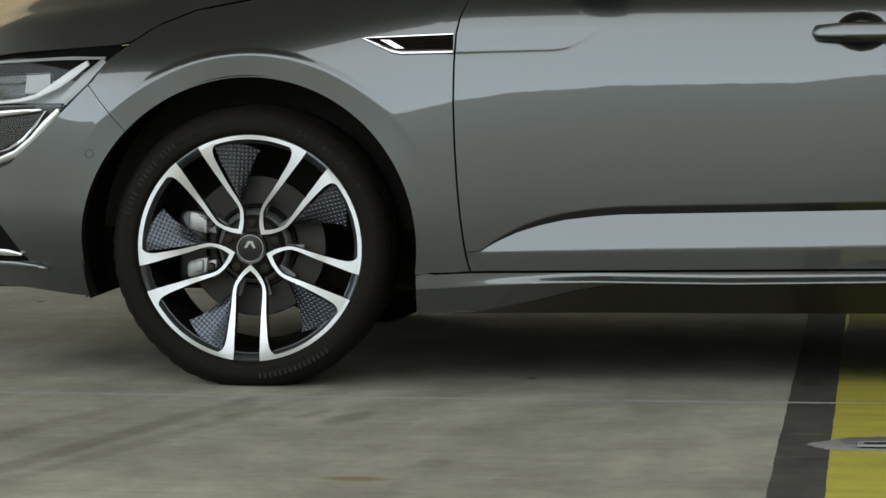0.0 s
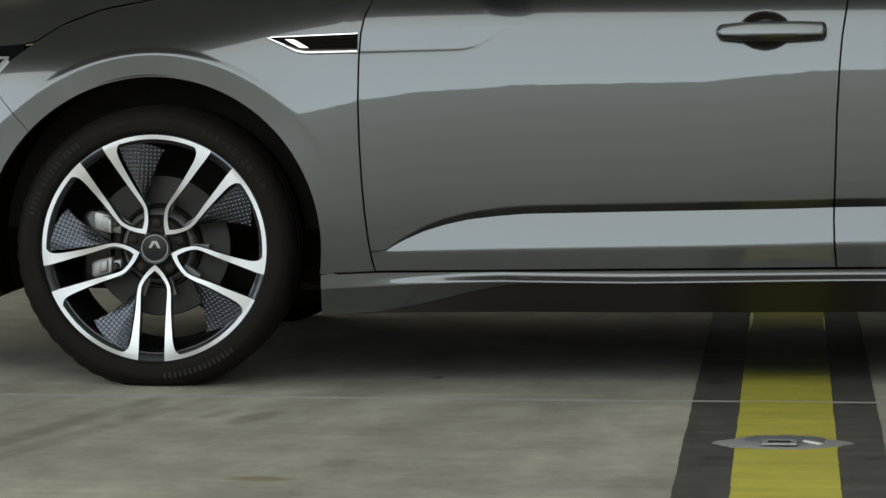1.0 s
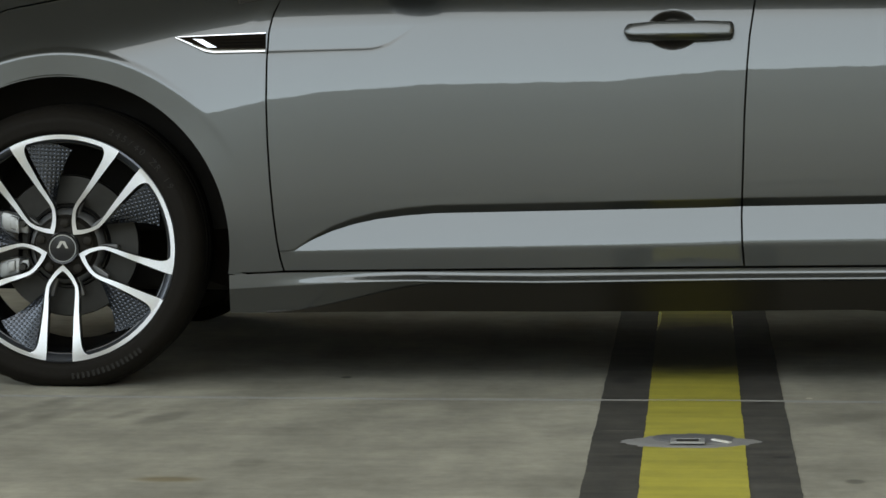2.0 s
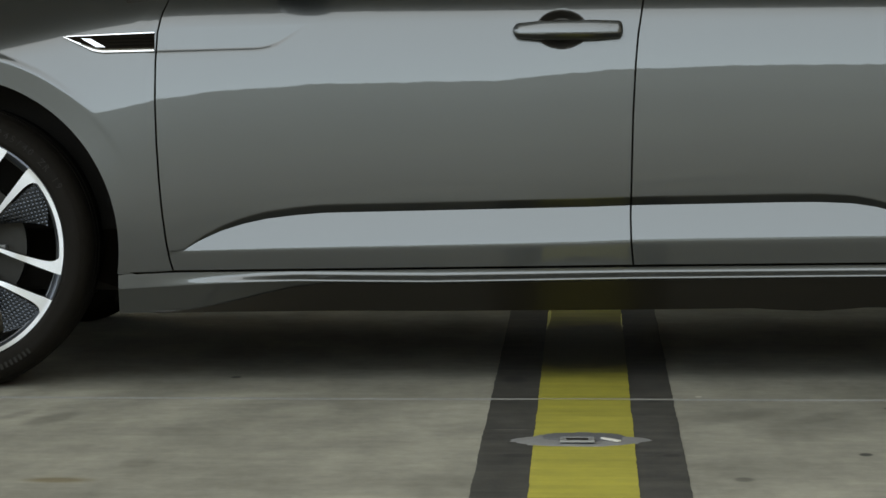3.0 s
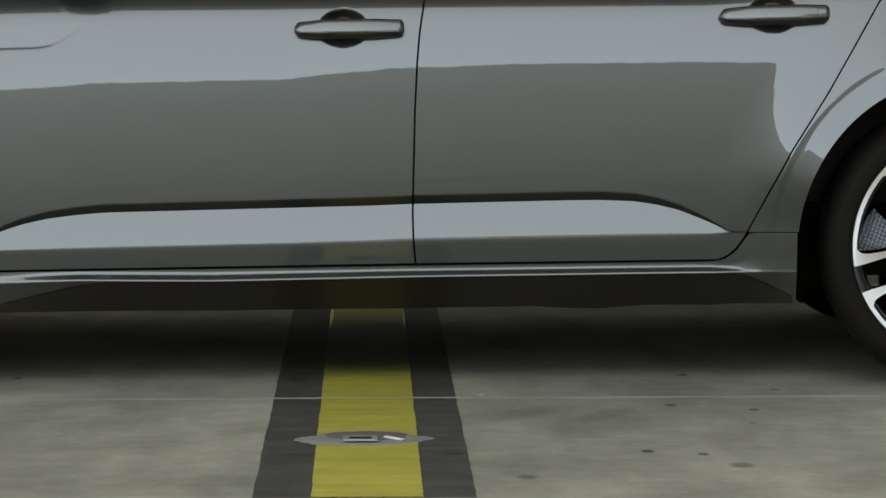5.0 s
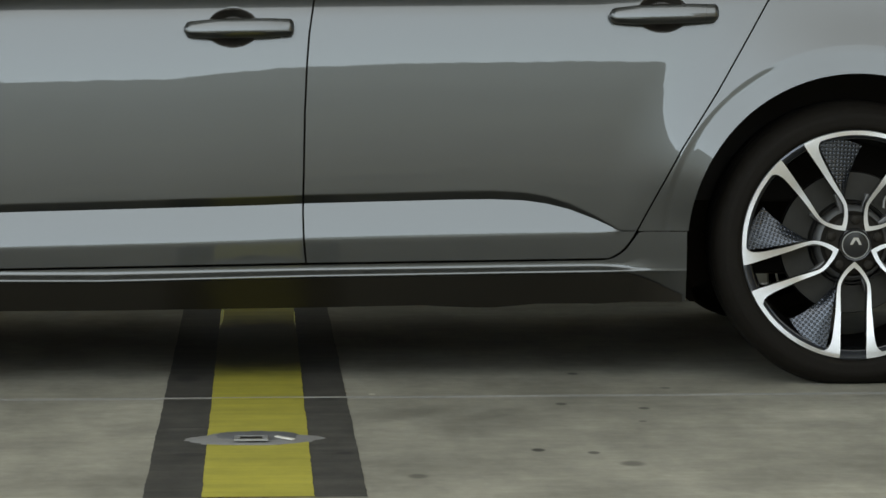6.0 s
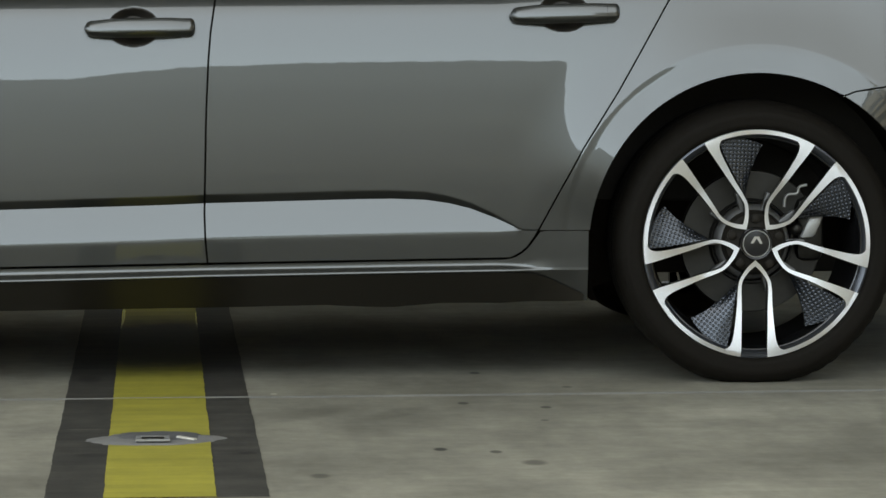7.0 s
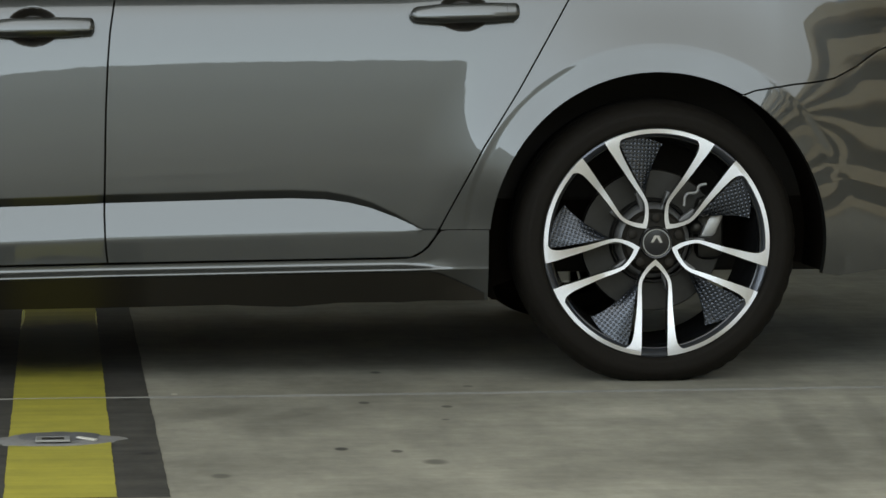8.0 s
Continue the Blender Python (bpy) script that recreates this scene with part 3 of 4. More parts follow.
def make_wheel(caliper_side):
    hub = new("wheel")
    tagged(hub, "19-inch two-tone alloy wheel with five twin spokes")
    bm = bmesh.new()
    prof = [(0.2594, 0.02), (0.2594, 0.002), (0.2602, -0.004), (0.263, -0.0105), (0.266, -0.0135), (0.275, -0.0165), (0.279, -0.0158), (0.290, -0.018), (0.303, -0.016), (0.306, -0.0145), (0.316, -0.010),
            (0.325, -0.001), (0.331, 0.010), (0.3345, 0.022), (0.336, 0.04), (0.336, 0.055), (0.330, 0.057), (0.330, 0.063), (0.336, 0.065),
            (0.3365, 0.10), (0.330, 0.102), (0.330, 0.108), (0.3365, 0.11), (0.336, 0.16), (0.333, 0.19), (0.322, 0.218), (0.29, 0.235), (0.25, 0.225)]
    prof = [(0.2594 + 0.83 * (r - 0.2594), y) for r, y in prof]
    lathe(bm, prof, 144)
    for ring, (r, y) in enumerate(prof):
        if 0.305 < r < 0.3225 and y < 0.03:
            for k in range(144):
                if (k + ring // 2) % 3 == 0:
                    v = bm.verts[ring * 144 + k] if bm.verts.ensure_lookup_table() is None else None
                    v.co.x, v.co.z, v.co.y = v.co.x * 0.9935, v.co.z * 0.9935, v.co.y + 0.0012
    for v in bm.verts:
        # the loaded tyre spreads where it meets the floor
        v.co.x *= 1 + 0.10 * ease((-v.co.z - 0.24) / 0.085)
        v.co.z = max(v.co.z, (-HUB_Z + 0.0005) / GROW)
    tyre = part("tyre", bm, RUBBER, hub, "black low-profile tyre")
    bm = bmesh.new()
    lathe(bm, [(0.2575, 0.008), (0.246, 0.010), (0.239, 0.014), (0.232, 0.045), (0.226, 0.09), (0.222, 0.20)], 96)
    rim = part("rim", bm, RIM, hub, "dark metallic rim barrel")
    bm = bmesh.new()
    lathe(bm, [(0.2593, 0.004), (0.2590, -0.002), (0.2550, -0.003), (0.2450, 0.004), (0.2410, 0.014)], 96)
    part("rim_lip", bm, RIM_EDGE, rim, "satin grey rim lip")
    spoke = spoke_mesh()
    wedge = wedge_mesh()
    for k in range(5):
        turn = pose(0, 0, 0, 0, 72 * k, 0)
        s = child("spoke", spoke, rim, turn, "machined silver spoke")
        child("dimpled_insert", wedge, rim, turn, "dimpled dark insert")
    bm = bmesh.new()
    lathe(bm, [(0.001, 0.024), (0.05, 0.026), (0.066, 0.032), (0.074, 0.05), (0.07, 0.09)], 48)
    part("hub_plate", bm, BLACK, rim)
    bm = bmesh.new()
    lathe(bm, [(0.0105, 0.034), (0.0105, 0.020), (0.008, 0.018), (0.0005, 0.018)], 12)
    bolt = mesh_of("bolt", bm, BLACK)
    for k in range(5):
        a = radians(90 + 72 * k)
        child("bolt", bolt, rim, pose(0.056 * math.cos(a), 0, 0.056 * math.sin(a)))
    bm = bmesh.new()
    lathe(bm, [(0.0375, 0.02), (0.0375, 0.007), (0.0355, 0.0035), (0.031, 0.0052), (0.029, 0.0048), (0.0005, 0.0036)], 48)
    cap = part("hub_cap", bm, GLOSS, rim, "gloss black hub cap")
    bm = bmesh.new()
    lathe(bm, [(0.0312, 0.0052), (0.0308, 0.0030), (0.0292, 0.0030), (0.0288, 0.0050)], 48)
    part("cap_ring", bm, SATIN, cap)
    bm = bmesh.new()
    slab(bm, [(-0.0135, 0.0005), (-0.0055, 0.0165), (0.0055, 0.0165), (0.0135, 0.0005), (0.0075, 0.0005), (0, 0.0125), (-0.0075, 0.0005)], 0.0015, 0.006)
    part("badge", bm, CHROME, cap, "plain silver badge", smooth=False)
    bm = bmesh.new()
    lathe(bm, [(0.088, 0.10), (0.090, 0.072), (0.094, 0.070), (0.098, 0.088), (0.160, 0.088), (0.162, 0.092), (0.162, 0.113), (0.07, 0.115)], 64)
    disc = part("brake_disc", bm, STEEL, hub, "grey steel brake disc")
    bm = bmesh.new()
    lathe(bm, [(0.062, 0.045), (0.078, 0.052), (0.084, 0.062), (0.088, 0.085)], 48)
    part("disc_hat", bm, CAST_DARK, disc, "dull grey disc bell")
    fin = box(bmesh.new(), -0.006, 0.050, 0.074, 0.006, 0.075, 0.118, 0.003)
    fin = mesh_of("cooling_rib", fin, CAST_DARK, smooth=False)
    for k in range(10):
        child("cooling_rib", fin, disc, pose(0, 0, 0, 0, 36 * k + 18, 0))
    if caliper_side < 0:
        # front: a large sliding caliper whose two lugs show through the spokes
        bm = box(bmesh.new(), -0.180, 0.062, -0.085, -0.108, 0.14, 0.085, 0.02)
        caliper = part("brake_caliper", bm, GLOSS, hub, "brake caliper with cast grey lugs")
        for z0, z1, x0, x1 in ((0.030, 0.076, 0.086, 0.150), (-0.066, -0.024, 0.086, 0.156)):
            up = 1 if z0 > 0 else -1
            bm = box(bmesh.new(), x0 + 0.018, 0.046, z0, x1, 0.10, z1, 0.011)
            box(bm, x0, 0.052, z0 + 0.006, x0 + 0.022, 0.09, z1 - 0.012, 0.006)
            box(bm, x1 - 0.040, 0.038, z0 + 0.010, x1 - 0.022, 0.05, z1 - 0.006, 0.004)
            box(bm, x0 + 0.020, 0.038, z0 + 0.004, x0 + 0.028, 0.05, z1 - 0.010, 0.003)
            for v in bm.verts:
                v.co.z += 0.25 * (v.co.x - 0.12) * up
                v.co.x = -v.co.x
            part("caliper_lug", bm, CAST, caliper)
            bm = bmesh.new()
            lathe(bm, [(0.0005, 0.034), (0.007, 0.034), (0.0085, 0.037), (0.0085, 0.06)], 12)
            bolt = part("guide_bolt", bm, STEEL, caliper)
            bolt.matrix_basis = pose(-0.098, 0, 0.5 * (z0 + z1))
    else:
        # rear: a small caliper with a bright pad plate and a wire spring
        bm = box(bmesh.new(), 0.100, 0.062, -0.045, 0.165, 0.14, 0.100, 0.02)
        caliper = part("brake_caliper", bm, STEEL, hub, "small brake caliper with a bright pad plate")
        bm = box(bmesh.new(), 0.125, 0.048, 0.008, 0.158, 0.066, 0.062, 0.008)
        for v in bm.verts:
            v.co.x += -0.9 * max(0.0, 0.035 - v.co.z) + 5.0 * (v.co.z - 0.035) ** 2
        part("pad_plate", bm, CAST, caliper, "bright metal pad plate")
        bm = bmesh.new()
        bmesh.ops.create_uvsphere(bm, u_segments=16, v_segments=10, radius=0.016, matrix=pose(0.098, 0.058, 0.030))
        part("guide_bolt", bm, STEEL, caliper)
        wire = bpy.data.curves.new("spring", "CURVE")
        wire.dimensions, wire.bevel_depth, wire.bevel_resolution = "3D", 0.0034, 2
        line = wire.splines.new("BEZIER")
        knots = ((0.070, 0.080), (0.076, 0.106), (0.100, 0.112), (0.104, 0.124), (0.122, 0.130))
        line.bezier_points.add(len(knots) - 1)
        for bp_, (x, z) in zip(line.bezier_points, knots):
            bp_.co, bp_.handle_left_type, bp_.handle_right_type = (x, 0.050, z), "AUTO", "AUTO"
        loose = new("spring", wire)
        data = bpy.data.meshes.new_from_object(loose.evaluated_get(bpy.context.evaluated_depsgraph_get()))
        bpy.data.objects.remove(loose)
        data.materials.clear()
        data.materials.append(CAST)
        child("wire_spring", data, caliper)
    return hub


def letters(word, size):
    """A flat mesh of one character in the built-in font."""
    cu = bpy.data.curves.new("character", "FONT")
    cu.body, cu.size, cu.extrude, cu.align_x = word, size, 0.0008, "CENTER"
    ob = new("character", cu)
    me = bpy.data.meshes.new_from_object(ob.evaluated_get(bpy.context.evaluated_depsgraph_get()))
    bpy.data.objects.remove(ob)
    me.materials.clear()
    me.materials.append(LETTER)
    return me


LETTER = mat("tyre_lettering", (0.019, 0.0175, 0.0155), 0.6, Specular_IOR_Level=0.2)
STAMP = {ch: letters(ch, 0.021) for ch in "245/0ZR19"}
BAR = mesh_of("bar", box(bmesh.new(), -0.0026, -0.0008, -0.0065, 0.0026, 0.0008, 0.0065), LETTER, smooth=False)


def arc_place(r, a):
    """A spot on the sidewall, upright along the radius; a in degrees from straight up, clockwise."""
    y = -0.0176
    return pose(r * math.sin(radians(a)), y, r * math.cos(radians(a)), 90, 0, 0) @ pose(0, 0, 0, 0, 0, -a)


for c, side in ((HUB_F, -1), (HUB_R, 1)):
    w = make_wheel(side)
    w.parent = car
    w.matrix_basis = pose(c, 0.006, HUB_Z) @ Matrix.Scale(GROW, 4)
    spin = pose(0, 0, 0, 0, 1.9 if side < 0 else 1.3, 0)
    for piece in w.children:
        if piece.name.startswith("rim"):
            piece.matrix_basis = spin
    if side < 0:
        tyre = next(o for o in w.children if o.name.startswith("tyre"))
        a = 24.0
        for ch in "245/40 ZR 19":
            if ch != " ":
                child("letter", STAMP[ch], tyre, arc_place(0.2815, a))
            a += 3.3
        for k in [q for q in range(17) if q not in (5, 12)] + list(range(92, 107)):
            child("lettering_bar", BAR, tyre, pose(0, 0, 0, 0, -74 + 2.35 * k, 0) @ pose(0, -0.0178, 0.290))
    far = copy_thing(w, pose(c, 2 * MID - 0.006, HUB_Z, 0, 0, 180) @ Matrix.Scale(GROW, 4))
    far.parent = car

# ---------------------------------------------------------------- door handles and vent
SECTION = [(-0.026, 0.0215), (-0.038, 0.0225), (-0.0455, 0.0215), (-0.048, 0.0185), (-0.0518, -0.005), (-0.0518, -0.0085), (-0.049, -0.0125), (-0.038, -0.0205), (-0.026, -0.022)]


def grip_mesh(name, x0, x1, material, round_left, round_right):
    bm = bmesh.new()
    rings = []
    for k in range(31):
        u = k / 30
        x = x0 + (x1 - x0) * u
        q = 1.0
        if round_left:
            q = min(q, math.sqrt(max(0.0, 1 - max(0.0, 1 - (x - x0) / 0.02) ** 2)))
        if round_right:
            q = min(q, math.sqrt(max(0.0, 1 - max(0.0, 1 - (x1 - x) / 0.012) ** 2)))
        bow = 0.010 * (x / 0.124) ** 2
        wide = (0.78 + 0.22 * ease((x + 0.124) / 0.08)) * (1 - 0.10 * ease((x - 0.05) / 0.07))
        rings.append([bm.verts.new((x, -0.03 + (y + 0.03) * (0.35 + 0.65 * q) + bow, z * (0.25 + 0.75 * q) * wide)) for y, z in SECTION])
    for a, b in zip(rings, rings[1:]):
        for q in range(len(SECTION) - 1):
            bm.faces.new((a[q], a[q + 1], b[q + 1], b[q]))
    bm.faces.new(rings[0]), bm.faces.new(rings[-1][::-1])
    return mesh_of(name, bm, material, angle=35)


GRIP, KEYCAP = grip_mesh("grip", -0.124, 0.094, PAINT, True, False), grip_mesh("key_cover", 0.0945, 0.124, PAINT, False, True)
for door, (bx, bz), tilt in ((front_door, (1.4082, 0.8152), -0.8), (rear_door, (2.3651, 0.8442), -1.4)):
    handle = child("door_handle", GRIP, door, pose(bx, 0.004, bz, 0, tilt, 0), "grey door handle over a dished recess")
    child("key_cover", KEYCAP, handle)

# ---------------------------------------------------------------- trim pieces on the skin
def ribbon(bm, line, width, proud=0.003, deep=0.008, n=6, lean=0.0):
    """A raised bar along (run, height) points; width is one number or one a point."""
    pts = []
    for k in range(len(line) - 1):
        for q in range(n):
            u = q / n
            w = [width] * 2 if isinstance(width, (int, float)) else width[k:k + 2]
            pts.append((line[k][0] + (line[k + 1][0] - line[k][0]) * u, line[k][1] + (line[k + 1][1] - line[k][1]) * u, w[0] + (w[1] - w[0]) * u))
    w = width if isinstance(width, (int, float)) else width[-1]
    pts.append((*line[-1], w))
    rows = []
    for k, (h, z, w) in enumerate(pts):
        a, b = pts[max(0, k - 1)], pts[min(len(pts) - 1, k + 1)]
        dx, dz = b[0] - a[0], b[1] - a[1]
        d = math.hypot(dx, dz) or 1
        nx, nz = -dz / d * w / 2, dx / d * w / 2
        rows.append([bm.verts.new(flat_skin(h + nx * q, z + nz * q, p + lean * q)) for q, p in ((-1, proud - deep), (-1, proud - 0.0015), (-0.6, proud), (0.6, proud), (1, proud - 0.0015), (1, proud - deep))])
    for a, b in zip(rows, rows[1:]):
        for q in range(5):
            bm.faces.new((a[q], a[q + 1], b[q + 1], b[q]))
        bm.faces.new((a[5], a[0], b[0], b[5]))
    bm.faces.new(rows[0]), bm.faces.new(rows[-1][::-1])
    return bm


def flat_skin(h, z, proud=0.0):
    x, y, nx, ny = plan(h)
    o = base_skin(h, z) + proud
    return Vector((x + nx * o, y + ny * o, z))


def patch(bm, outline, proud, deep=0.006):
    """A plate with an outline of (run, height) points."""
    a, b = [bm.verts.new(flat_skin(h, z, proud)) for h, z in outline], [bm.verts.new(flat_skin(h, z, proud - deep)) for h, z in outline]
    bm.faces.new(a), bm.faces.new(b[::-1])
    for i in range(len(a)):
        j = (i + 1) % len(a)
        bm.faces.new((a[i], b[i], b[j], a[j]))
    return bm


def sheet(top, low, proud, deep=0.006, n=24, m=6):
    """A plate that follows the body's curve between a top line and a low line of (run, height) points."""
    bm = bmesh.new()
    a, b = top[0][0], top[-1][0]
    grid = []
    for i in range(n + 1):
        h = a + (b - a) * i / n
        z0, z1 = interp(h, low), interp(h, top)
        grid.append([[bm.verts.new(flat_skin(h, z0 + (z1 - z0) * j / m, p)) for j in range(m + 1)] for p in (proud, proud - deep)])
    for p, q in zip(grid, grid[1:]):
        for j in range(m):
            bm.faces.new((p[0][j], q[0][j], q[0][j + 1], p[0][j + 1]))
        for j in (0, m):
            bm.faces.new((p[0][j], p[1][j], q[1][j], q[0][j]))
    for p in (grid[0], grid[-1]):
        for j in range(m):
            bm.faces.new((p[0][j], p[0][j + 1], p[1][j + 1], p[1][j]))
    return bm


# body paint turned darker and browner to carry the recess's shade
RECESS_SHADE = mat("recess_shade_paint", (0.060, 0.054, 0.048), 0.5, 0.3, grain=0.1, scale=300)
for door, (bx, bz) in ((front_door, BOWLS[0]), (rear_door, BOWLS[1])):
    bm = bmesh.new()
    mid = bm.verts.new(flat_skin(bx, bz, -0.034))
    rings = [[bm.verts.new(flat_skin(bx + 0.0585 * d * math.cos(a), bz + 0.0445 * d * math.sin(a), 0.0008 - 0.034 * ease((1 - d) / 0.45))) for a in (2 * math.pi * k / 64 for k in range(64))]
             for d in (0.2, 0.4, 0.55, 0.65, 0.75, 0.84, 0.91, 0.96, 1.0)]
    for k in range(64):
        bm.faces.new((mid, rings[0][k], rings[0][(k + 1) % 64]))
    for a, b in zip(rings, rings[1:]):
        for k in range(64):
            bm.faces.new((a[k], b[k], b[(k + 1) % 64], a[(k + 1) % 64]))
    part("handle_recess", bm, RECESS_SHADE, door, "dished recess with its shade put into the colour")

# vent on the front wing
vent = part("wing_vent", patch(bmesh.new(), [(0.2686, 0.7997), (0.3426, 0.7689), (0.4710, 0.7723), (0.4713, 0.8102)], 0.0015), LINER, car, "dark wing vent in a chrome surround", smooth=False)
part("chrome_surround", ribbon(bmesh.new(), [(0.4718, 0.8107), (0.3682, 0.8062), (0.2686, 0.8017)], [0.0045, 0.0045, 0.0035], 0.006), CHROME, vent)
part("chrome_surround", ribbon(bmesh.new(), [(0.2630, 0.8007), (0.3071, 0.7823), (0.3324, 0.7720), (0.3527, 0.7686), (0.4715, 0.7713)], [0.003, 0.007, 0.0095, 0.0095, 0.0085], 0.007), CHROME, vent)
part("bright_insert", patch(bmesh.new(), [(0.3031, 0.7970), (0.3255, 0.7963), (0.3599, 0.7774), (0.3386, 0.7776)], 0.004), CHROME, vent, smooth=False)
FIN = mat("vent_fin", (0.006, 0.005, 0.004), 0.8, Specular_IOR_Level=0.05)
for k in range(3):
    z = 0.7807 + 0.0075 * k
    part("fin", ribbon(bmesh.new(), [(0.3640 - 0.012 * k, z), (0.4686, z + 0.003)], 0.003, 0.004), FIN, vent)

# headlamp
LAMP_TOP = [(-0.8146, 0.7344), (-0.5995, 0.7521), (-0.4593, 0.7583), (-0.3434, 0.7578)]
LAMP_LOW = [(-0.8160, 0.4730), (-0.6960, 0.4740), (-0.6159, 0.4983), (-0.5878, 0.5135), (-0.4915, 0.5912), (-0.3808, 0.6982), (-0.3434, 0.7527)]


def lamp_place(i, j):
    h = -0.81 + (-0.3455 + 0.81) * i / 40
    lo, hi = interp(h, LAMP_LOW), interp(h, LAMP_TOP)
    return h, lo + (hi - lo) * j / 16


CLEAR = bpy.data.materials.new("clear_lens")
CLEAR.use_nodes = True
nt = CLEAR.node_tree
gl, tr, mx = nt.nodes.new("ShaderNodeBsdfGlossy"), nt.nodes.new("ShaderNodeBsdfTransparent"), nt.nodes.new("ShaderNodeMixShader")
gl.inputs["Roughness"].default_value = 0.03
tr.inputs["Color"].default_value = (0.9, 0.9, 0.9, 1)
mx.inputs[0].default_value = 0.03
nt.links.new(tr.outputs[0], mx.inputs[1]), nt.links.new(gl.outputs[0], mx.inputs[2])
nt.links.new(mx.outputs[0], nt.nodes["Material Output"].inputs["Surface"])
lamp = panel("headlamp", lamp_place, 40, 16, car, BLACK, "clear headlamp with a white light blade", proud=-0.05, skirt=0.03, surface=flat_skin)
lens = panel("lens", lamp_place, 40, 16, lamp, CLEAR, proud=-0.001, skirt=0.002, both=False, surface=flat_skin)
BEZEL = mat("lamp_bezel", (0.40, 0.405, 0.41), 0.35, 0.15, grain=0.05, scale=60)
MIRROR = mat("lamp_reflector", (0.62, 0.62, 0.60), 0.22, 1.0)
part("reflector_bowl", sheet([(-0.78, 0.733), (-0.649, 0.7448), (-0.436, 0.756), (-0.345, 0.755)], [(-0.78, 0.640), (-0.651, 0.6438), (-0.452, 0.649), (-0.345, 0.7505)], -0.036), BEZEL, lamp, "grey lamp reflector", smooth=False)
part("lamp_bezel", ribbon(bmesh.new(), [(-0.78, 0.731), (-0.649, 0.7425), (-0.44, 0.7535), (-0.349, 0.7540)], [0.006, 0.006, 0.008, 0.006], -0.006), BEZEL, lamp)
part("lamp_bezel", ribbon(bmesh.new(), [(-0.352, 0.7490), (-0.396, 0.7030), (-0.450, 0.6530)], [0.014, 0.026, 0.022], -0.010), BEZEL, lamp, "grey lamp surround")
part("projector", sheet([(-0.575, 0.7117), (-0.494, 0.7167)], [(-0.575, 0.6694), (-0.494, 0.6748)], -0.022), BEZEL, lamp, "pale square projector", smooth=False)
part("projector_frame", ribbon(bmesh.new(), [(-0.574, 0.715), (-0.497, 0.7195), (-0.491, 0.6735)], 0.004, -0.018), GLOSS, lamp)
part("dark_chamber", sheet([(-0.78, 0.695), (-0.65, 0.708), (-0.576, 0.712)], [(-0.78, 0.648), (-0.65, 0.6571), (-0.576, 0.6641)], -0.028), GLOSS, lamp, smooth=False)
part("chamber_bar", ribbon(bmesh.new(), [(-0.78, 0.682), (-0.650, 0.690), (-0.580, 0.694)], 0.006, -0.022), STEEL, lamp)
part("light_blade", ribbon(bmesh.new(), [(-0.394, 0.7426), (-0.433, 0.7162), (-0.471, 0.6922), (-0.498, 0.6787), (-0.532, 0.6637), (-0.581, 0.6535), (-0.651, 0.6465), (-0.78, 0.640)], [0.013, 0.020, 0.019, 0.015, 0.010, 0.008, 0.007, 0.006], -0.012), mat("light_guide", (0.88, 0.89, 0.90), 0.12), lamp, "white light guide")
part("divider", ribbon(bmesh.new(), [(-0.452, 0.6430), (-0.53, 0.6410), (-0.65, 0.6350), (-0.78, 0.630)], [0.010, 0.011, 0.011, 0.011], -0.008), GLOSS, lamp)
part("chrome_bar", ribbon(bmesh.new(), [(-0.510, 0.6340), (-0.572, 0.6285), (-0.651, 0.6205), (-0.78, 0.612)], [0.006, 0.012, 0.014, 0.014], -0.010), CHROME, lamp)
part("dark_reflector", sheet([(-0.78, 0.608), (-0.651, 0.614), (-0.57, 0.622), (-0.515, 0.6262)], [(-0.78, 0.53), (-0.653, 0.535), (-0.591, 0.56), (-0.545, 0.5934), (-0.515, 0.6243)], -0.026), GLOSS, lamp, smooth=False)
part("chrome_bow", ribbon(bmesh.new(), [(-0.459, 0.6330), (-0.495, 0.5990), (-0.533, 0.5620), (-0.581, 0.5290), (-0.653, 0.5060), (-0.75, 0.497)], [0.014, 0.020, 0.018, 0.018, 0.014, 0.01], -0.008), MIRROR, lamp, "bright lower lamp surround")
part("chrome_bow", ribbon(bmesh.new(), [(-0.500, 0.6300), (-0.530, 0.5950), (-0.566, 0.5620), (-0.612, 0.5390), (-0.66, 0.527)], [0.004, 0.007, 0.008, 0.006, 0.004], -0.014), CHROME, lamp)

# front bumper fittings
front_bumper = next(o for o in car.children if o.name == "front_bumper")
# no hole here: a near-black sheet gives the intake's shade
part("air_intake", sheet([(-0.78, 0.43), (-0.72, 0.43), (-0.655, 0.393), (-0.60, 0.336), (-0.562, 0.295), (-0.545, 0.281)], [(-0.78, 0.270), (-0.657, 0.2735), (-0.545, 0.2800)], 0.002), FIN, front_bumper, "corner air intake, its shaded hollow laid on as a near-black sheet", smooth=False)
part("chrome_strip", ribbon(bmesh.new(), [(-0.556, 0.2955), (-0.60, 0.2966), (-0.657, 0.2966), (-0.78, 0.297)], [0.007, 0.014, 0.015, 0.015], 0.008, lean=0.0014), CHROME, front_bumper)
part("intake_lip", ribbon(bmesh.new(), [(-0.480, 0.2660), (-0.52, 0.2690), (-0.58, 0.2695), (-0.657, 0.2680), (-0.78, 0.268)], [0.003, 0.010, 0.014, 0.014, 0.014], 0.012, lean=0.0016), PAINT, front_bumper)
bm = bmesh.new()
